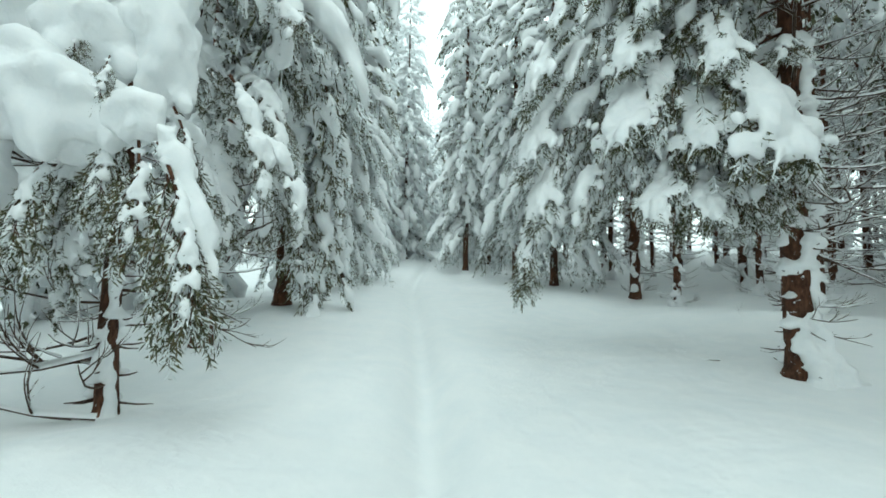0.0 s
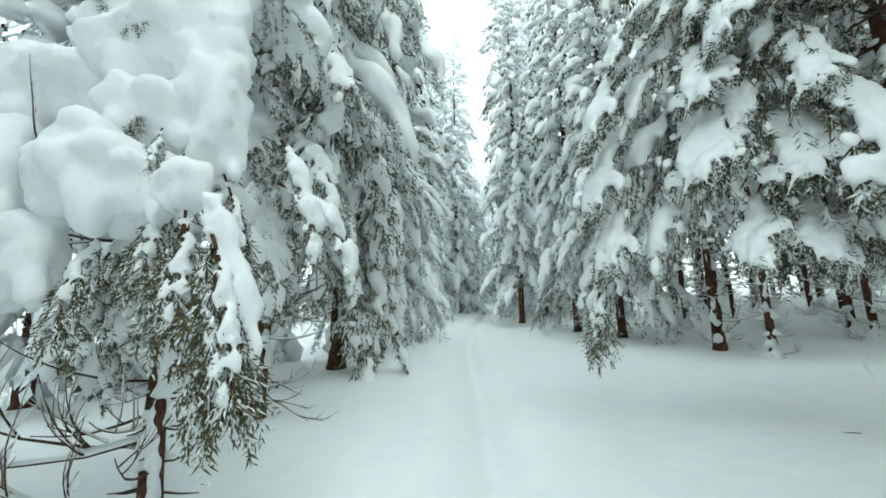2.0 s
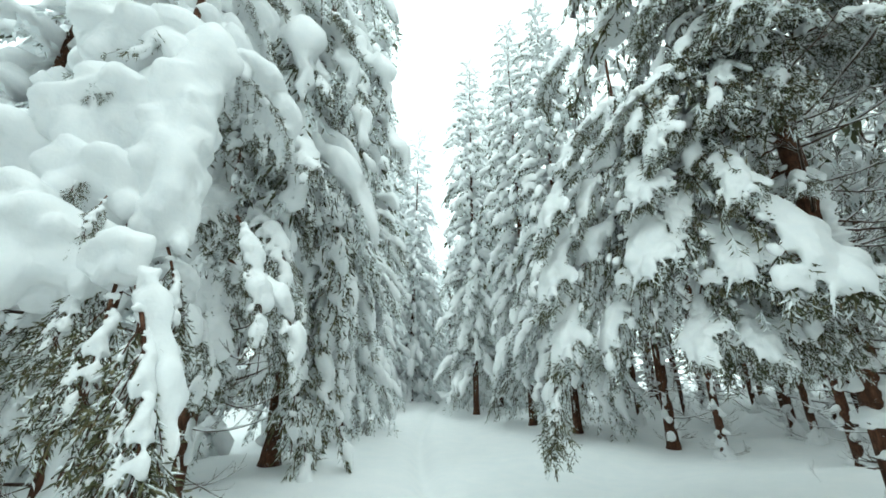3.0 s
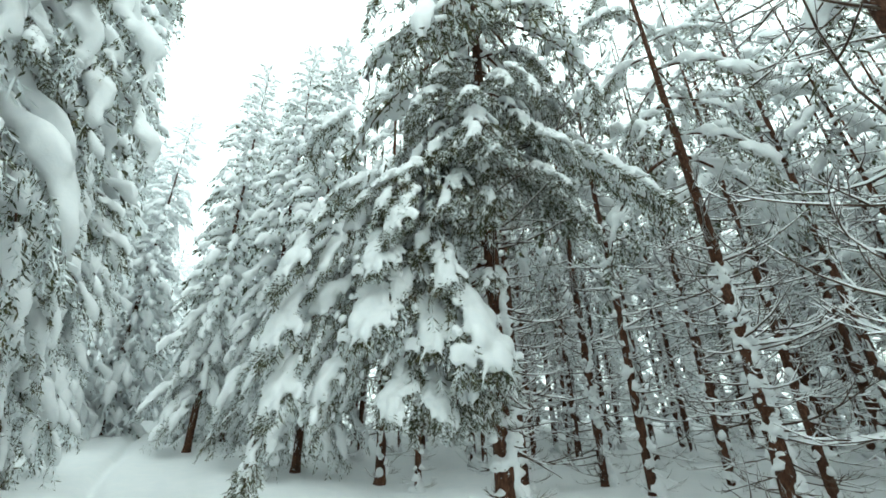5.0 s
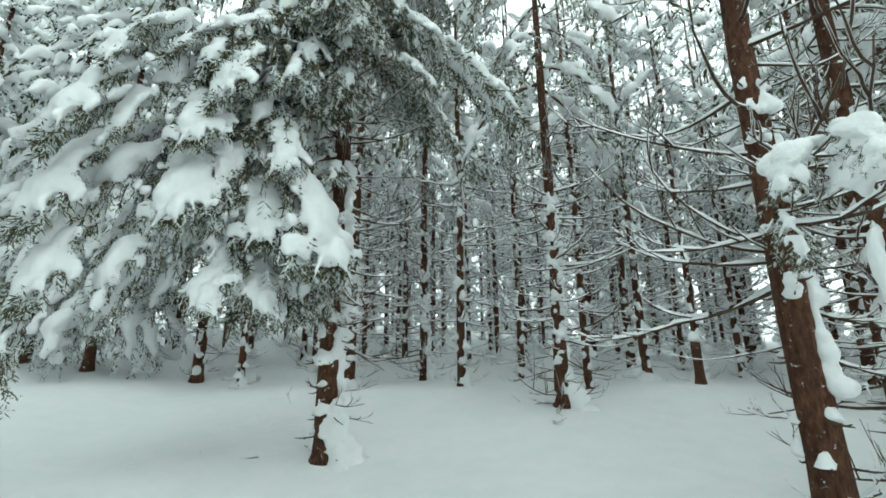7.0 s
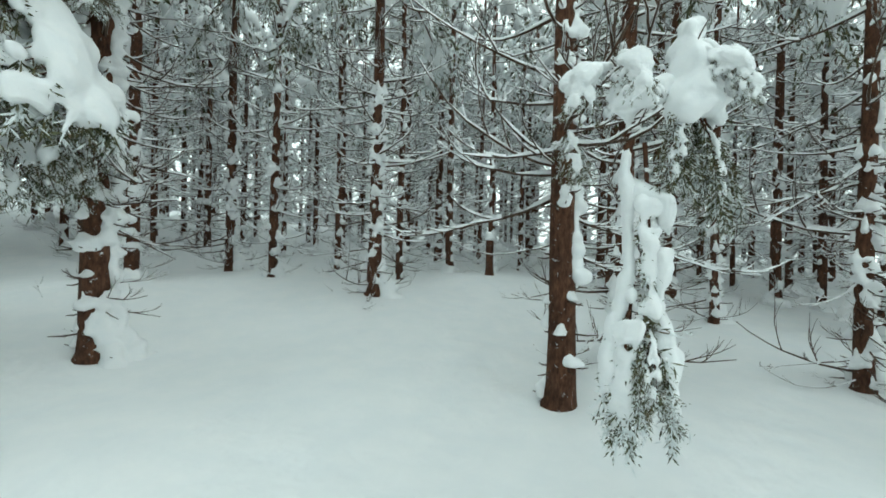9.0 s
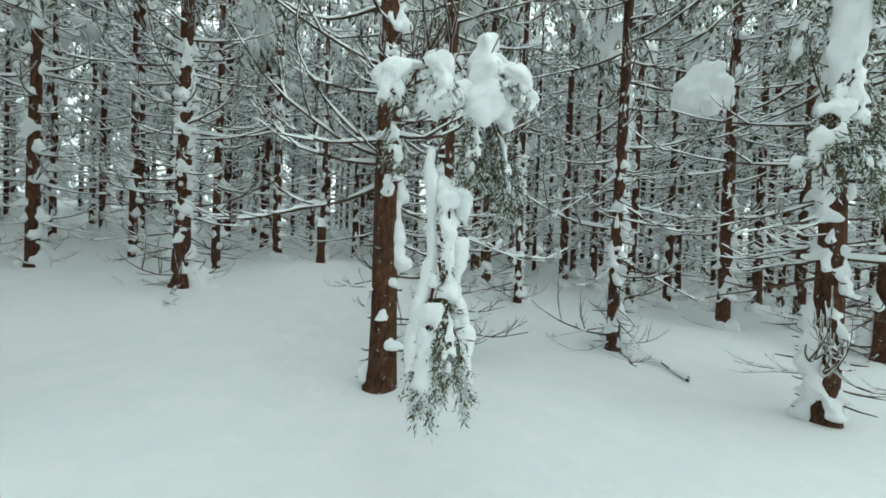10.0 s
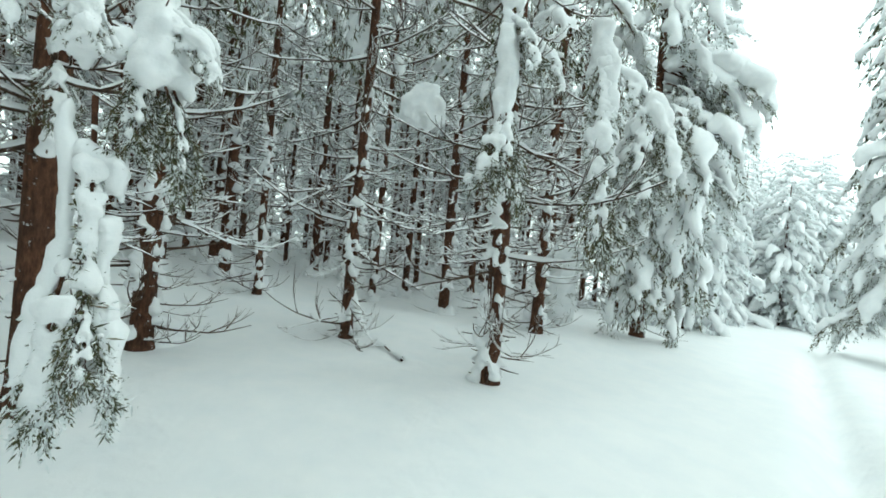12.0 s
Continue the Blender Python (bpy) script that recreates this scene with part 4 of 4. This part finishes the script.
spruce = edge_tree(3.8, -4.54, 16, 0.13, 104, [(4.4, 100, GREEN, 0, 0.5, 10), (4.6, 180, GREEN, 1, 0.5, 10)] + upper(rg, 7.0, 15.8, 2.4, 26, MID_GREEN) + fan(rg, 5.6, 7.5, 6, 0, 360, GREEN, 0.5, 0.8),
          [(0.3, 2.4, 16, -180, 180), (2.4, 5.5, 30, 0, 360)], "spruce with patchy snow on its brown trunk", facing=radians(50), dress=(0.18, 6, 0.7, 0.08, 1.2), limbs=[(3.1, 48, 1, 0.9, -15), (2.45, 120, 0, 1.0, -18), (2.7, 60, 1, 0.9, -10), (0.75, 130, 2, 0.75, 0), (0.95, 150, 3, 0.6, 0)],
          extra=[(2.85, -3.45, 4.4, 140, DRAPE, 2, 1.0), (2.75, -3.35, 3.2, 150, DRAPE, 3, 0.8), (2.72, -3.35, 2.9, 120, DRAPE, 0, 0.75), (2.72, -3.38, 2.75, 200, DRAPE, 3, 0.6), (2.75, -3.35, 3.9, 200, DRAPE, 0, 0.7),
                 (2.9, -5.1, 4.4, 150, DRAPE, 2, 1.1), (2.85, -5.1, 3.0, 140, DRAPE, 3, 1.0), (2.85, -5.15, 2.7, 180, DRAPE, 2, 1.0), (2.95, -5.3, 4.0, 120, HANG, 0, 0.7), (3.1, -5.4, 4.3, 200, HANG, 1, 0.8)])
pillows(spruce, [(-1.08, 1.24, 3.75, 0.1, 0.2), (-1.1, 1.22, 3.4, 0.115, 0.22), (-1.1, 1.22, 3.0, 0.11, 0.2)], 1500, "snow_load", "thick column of white snow", 0.024, 3)
pillows(spruce, [(0.7, 0.8, 3.55, 0.2, 0.22), (0.82, 0.9, 3.72, 0.27, 0.24), (0.95, 1.0, 3.6, 0.2, 0.2)], 1400, "snow_load", "round clump of snow on bare twigs", 0.03, 3)
pillows(spruce, [(-0.9, -0.52, 4.5, 0.16, 0.24), (-0.92, -0.56, 4.05, 0.2, 0.26), (-0.95, -0.6, 3.5, 0.2, 0.28), (-1.0, -0.64, 3.0, 0.17, 0.2)], 1800, "snow_load", "thick column of white snow", 0.026, 3)
# large tree further up the trail, green under its boughs
edge_tree(5.4, 14.4, 21, 0.17, 105,
          fan(rg, 4.6, 7.5, 16, 150, 290, MID_HANG, 0.9, 1.3) + fan(rg, 4.5, 10, 18, 130, 300, MID, 1.2, 1.7) + upper(rg, 7, 20.8, 3.4, 50)
          + fan(rg, 4, 9, 8, 170, 280, MID_GREEN, 1.3, 1.6),
          [(0.2, 4, 26, -180, 180)], "large spruce with long hanging boughs over the trail", stuck=50)
# large tree across the trail, a curtain of hanging boughs down to the snow
edge_tree(-4.5, 9.0, 21, 0.17, 106,
          fan(rg, 2.0, 5.0, 24, -150, 60, MID_HANG, 0.9, 1.25) + fan(rg, 4.0, 10, 38, -150, 70, MID_HANG, 1.1, 1.6) + fan(rg, 4, 10, 16, -130, 60, MID, 1.0, 1.4)
          + upper(rg, 9, 20.8, 3.4, 42) + fan(rg, 3, 9, 8, -100, 50, MID_GREEN, 1.0, 1.3),
          [(0.3, 3, 10, 0, 360)], "tall spruce hung with long curtains of snowy boughs", stuck=20)
# tree at the far end of the wood's edge with an arm reaching over the trail
edge_tree(5.2, -10.9, 14, 0.15, 107,
          fan(rg, 2.5, 6.0, 16, 60, 260, MID_HANG, 0.9, 1.3) + fan(rg, 4, 9, 16, 60, 280, MID, 1.0, 1.4)
          + [(6.7, 212, HEAVY, 1, 1.15, -14), (7.0, 205, MID, 1, 1.5, -8), (3.4, 190, MID_HANG, 1, 1.35, 0), (4.2, 150, MID_HANG, 0, 1.3, 0), (2.6, 160, MID_HANG, 2, 1.1, 0), (2.9, 120, MID_HANG, 1, 1.2, 0), (2.4, 100, MID_HANG, 0, 1.0, 0), (2.3, 140, MID_HANG, 1, 0.9, 0), (3.0, 80, MID_HANG, 2, 1.2, 0)]
          + fan(rg, 4, 8, 14, 60, 240, GREEN, 0.8, 1.2) + upper(rg, 8, 13.8, 2.4, 26),
          [(0.2, 3, 14, 0, 360)], "spruce with a snow-laden arm reaching over the trail", stuck=30)

# ---- rows along the trail and the wood ----
mids = [crown_tree(200 + k, 23 + 1.5 * k, 2.3, 3.0, MID + MID_GREEN[:1], 230, 0.17, 0.65, FAR) for k in range(2)]
fars = [crown_tree(220 + k, 19 + 2 * k, 0.9, 3.0, FAR, 190, 0.16, 0.7) for k in range(3)]
youngs = [crown_tree(230 + k, 12 + k, 0.2, 4.0, FAR, 130, 0.13, 0.75) for k in range(2)]
bares = [bare_tree(240 + k, 16.5 + k, 0.1 + 0.012 * k, 5.5 + 0.6 * (k % 3)) for k in range(5)]
bares_far = [bare_tree(260 + k, 17 + 1.2 * k, 0.105 + 0.01 * k, 4.6, True) for k in range(3)]

spots = [(-5.2, 14.2, 1.3, 1.0), (2.1, 19.6, 3.0, 0.95), (-5.8, 18.8, 2.2, 1.0), (-0.1, 24.2, 5.0, 1.0), (3.1, 16.2, 2.0, 0.9), (1.6, -20.5, 0.8, 0.88)]
spread(mids, spots, "tall spruce with drooping boughs under thick snow", "trees along the trail")
rg = np.random.default_rng(8)
rows = []
for k in range(8):
    y = 26 + 4.3 * k
    rows.append((float(trail_x(y)) - 4.0 + rg.uniform(-0.6, 0.6), y + rg.uniform(-1, 1), rg.uniform(0, 6), rg.uniform(1.0, 1.25)))
    rows.append((float(trail_x(y)) + 3.8 + rg.uniform(-0.5, 0.5), y + 2.6 + rg.uniform(-1, 1), rg.uniform(0, 6), rg.uniform(1.1, 1.3)))
rows.append((-4.75, 34, 1.0, 1.2))
for x, y in ((-5.0, 62), (-7.5, 60), (-2.6, 66), (-9, 66), (0.5, 63), (-4.2, 70)):
    rows.append((x, y, rg.uniform(0, 6), rg.uniform(1.0, 1.3)))
for k in range(6):
    y = -17 - 5 * k
    rows.append((float(trail_x(y)) + 4.0 + rg.uniform(-0.6, 1.6), y + rg.uniform(-1, 1), rg.uniform(0, 6), rg.uniform(0.6, 0.75)))
    rows.append((float(trail_x(y)) - 4.0 + rg.uniform(-0.6, 0.6), y - 4 + rg.uniform(-1, 1), rg.uniform(0, 6), rg.uniform(0.6, 0.75)))
for k in range(18):
    a = -0.9 + 2.0 * k / 18
    rows.append((37 * math.cos(a), 37 * math.sin(a), rg.uniform(0, 6), rg.uniform(0.8, 1.0)))
# the middle three are unseen, added to keep sky light off the left ground
for x, y in ((-9, 6.5), (-5.4, -3.5), (-7, 0.2), (-4.8, -9), (-8, 10)):
    rows.append((x, y, rg.uniform(0, 6), 0.9))
for k in range(9):
    rows.append((-9 - rg.uniform(0, 12), rg.uniform(-14, 34), rg.uniform(0, 6), rg.uniform(0.85, 1.1)))
young_rows = []
for x, y in ((1.5, -47), (4, -50), (6.5, -45), (-1, -52), (9, -40), (8, -33), (10.5, -35), (12.5, -32), (9.5, -44), (12, -41), (7.5, -37), (14, -36), (11, -29)):
    young_rows.append((x, y, rg.uniform(0, 6), rg.uniform(0.75, 1.05)))
spread(youngs, young_rows, "bushy young spruce white with snow", "young trees at the end of the trail")
spread(fars, rows, "spruce white with snow, distant or added out of view", "distant trees")

def inner_tree(x, y, radius, seed, n):
    edge_tree(x, y, 17, radius, seed, upper(rg, 6.8, 16.8, 3.0, 28, MID_GREEN), [(0.08, 2.5, int(n * 0.9), 0, 360), (2.5, 6.5, int(n * 1.1), 0, 360)],
              "spruce with many dead snow-lined branches down its stem", dress=(0.2, 8, 0.62, 0.55, 1.3), limbs=[(0.16, -160, 0, 0.55, 5), (0.2, 100, 1, 0.5, 5), (0.25, -80, 2, 0.45, 0), (2.2, 130, 3, 0.7, -25), (2.9, -110, 1, 0.7, -30), (3.6, 150, 0, 0.9, -30)])


inner_tree(8.16, 3.84, 0.15, 111, 42)
inner_tree(9.4, 8.6, 0.14, 112, 30)
inner_tree(9.4, -2.9, 0.085, 113, 16)
inner_tree(6.6, -3.75, 0.105, 114, 34)
inner_tree(5.8, -7.8, 0.13, 115, 34)
inner_tree(6.2, -0.8, 0.13, 116, 36)
near_rows = [(14.2, 10.5, 5, 1.0), (18.6, 12.3, 1.2, 1.0),
             (14.0, 7.9, 2, 1.1), (18.2, 7, 3, 1.0), (25, 7.5, 4, 1), (17, 1.6, 5, 1), (11.2, -7.8, 0.5, 1.0), (10.5, -6.2, 2.5, 0.9), (9.7, -14, 0.7, 1)]
taken_inner = [(8.16, 3.84), (9.4, 8.6), (9.4, -2.9), (6.6, -3.75), (5.8, -7.8), (6.2, -0.8)]
taken = [(r[0], r[1]) for r in near_rows] + [(3.56, 5.42), (4.5, 0), (3.8, -4.54), (5.4, 14.4), (5.3, -10.6), (11.6, 1.93)] + taken_inner
wood_rows, wood_far = list(near_rows), []
for wx in np.arange(6.5, 36, 2.3):
    for wy in np.arange(-26, 38, 2.3):
        x, y = wx + rg.uniform(-0.8, 0.8), wy + rg.uniform(-0.8, 0.8)
        d = math.hypot(x, y)
        if min(math.hypot(x - a, y - b) for a, b in taken) < 1.7 or x - trail_x(y) < 6.5 or d < 10.5 or d > 32:
            continue
        (wood_rows if d < 16 else wood_far).append((x, y, rg.uniform(-0.5, 0.5), rg.uniform(0.8, 1.15)))
spread(bares, wood_rows, "bare-stemmed spruce with dead snow-lined branches", "trees in the wood")
spread(bares_far, wood_far, "slender bare-stemmed spruce deep in the wood", "trees deep in the wood")


# ---- small things ----
def stump(x, y, height, radius):
    root = new("tree_stump")
    zs = np.array((-0.4, 0.0, 0.2, 0.5, 0.8, height))
    t = Heap()
    t.add(*tube(np.column_stack([0.015 * np.sin(zs * 4), 0.01 * zs, zs]), radius * np.array((1.3, 1.25, 1.0, 0.95, 1.0, 0.9)), 10))
    part("trunk", t.mesh("trunk", BARK), root, "broken brown stem")
    cap = [(np.array((0, 0, height + 0.05)), np.array((radius * 1.5, radius * 1.5, 0.1)), np.eye(3)),
           (np.array((0.02, 0.03, height + 0.14)), np.array((radius * 1.1, radius * 1.1, 0.1)), np.eye(3))]
    part("snow_cap", melt("snow_cap", cap, 0.03), root, "rounded cap of snow")
    root.matrix_basis = Matrix.Translation((x, y, gz(x, y)))
    tagged(root, "broken brown tree stump under a cap of snow", "stump")


stump(11.9, 1.98, 1.0, 0.11)


def snowed_sapling(x, y, height):
    """A young tree wholly packed in snow."""
    rng = np.random.default_rng(17)
    root = new("young_spruce")
    stem = Heap()
    stem.add(*tube([(0, 0, -0.3), (0.01, 0, height * 0.5), (0, 0.02, height)], (0.05, 0.035, 0.015), 7))
    part("trunk", stem.mesh("trunk", BARK), root)
    blobs, green = [], Heap()
    for k in range(46):
        z = height * (0.12 + 0.88 * k / 46)
        a, r = rng.uniform(0, 6.28), rng.uniform(0.14, 0.26)
        c = np.array((math.cos(a) * 0.2, math.sin(a) * 0.2, z))
        blobs.append((c, np.array((r, r, r * 1.2)), np.eye(3)))
        needles(green, rng, c * (1.6, 1.6, 1), np.array((math.cos(a), math.sin(a), -1.2)), 0.25, 0)
    part("snow_load", melt("snow_load", blobs, 0.045), root, "snow packed round the whole tree")
    mass("needles", green.mesh("needles", NEEDLES, False), root)
    root.matrix_basis = Matrix.Translation((x, y, gz(x, y)))
    tagged(root, "young spruce packed in a pillar of snow", "young tree")


snowed_sapling(6.6, -9.6, 2.0)


def fallen_branch(x, y, heading, k, size, label, tilt=0.0):
    wd, sn = DEAD[k]
    ob = new("fallen_branch", wd)
    ob.matrix_basis = Matrix.Translation((x, y, gz(x, y) + 0.02)) @ Matrix.Rotation(radians(heading), 4, "Z") @ Matrix.Rotation(radians(tilt), 4, "Y") @ Matrix.Scale(size, 4)
    part("snow_strip", sn, ob)
    tagged(ob, label, "branch", "branches on the snow")


fallen_branch(4.95, -3.9, -16, 5, 1.15, "thin dry branch sticking out of the snow", -15)
fallen_branch(3.0, 5.9, 150, 3, 0.5, "thin forked twig poking out of the snow", -8)
fallen_branch(4.6, 7.8, 80, 1, 0.3, "thin twig poking out of the snow", -60)
fallen_branch(-3.7, 3.3, 215, 6, 0.8, "dry forked branch lying on the snow under the spruce", -14)
fallen_branch(-3.9, 3.3, 240, 4, 0.7, "dry forked branch lying on the snow under the spruce", -22)

bpy.data.scenes.remove(scratch)
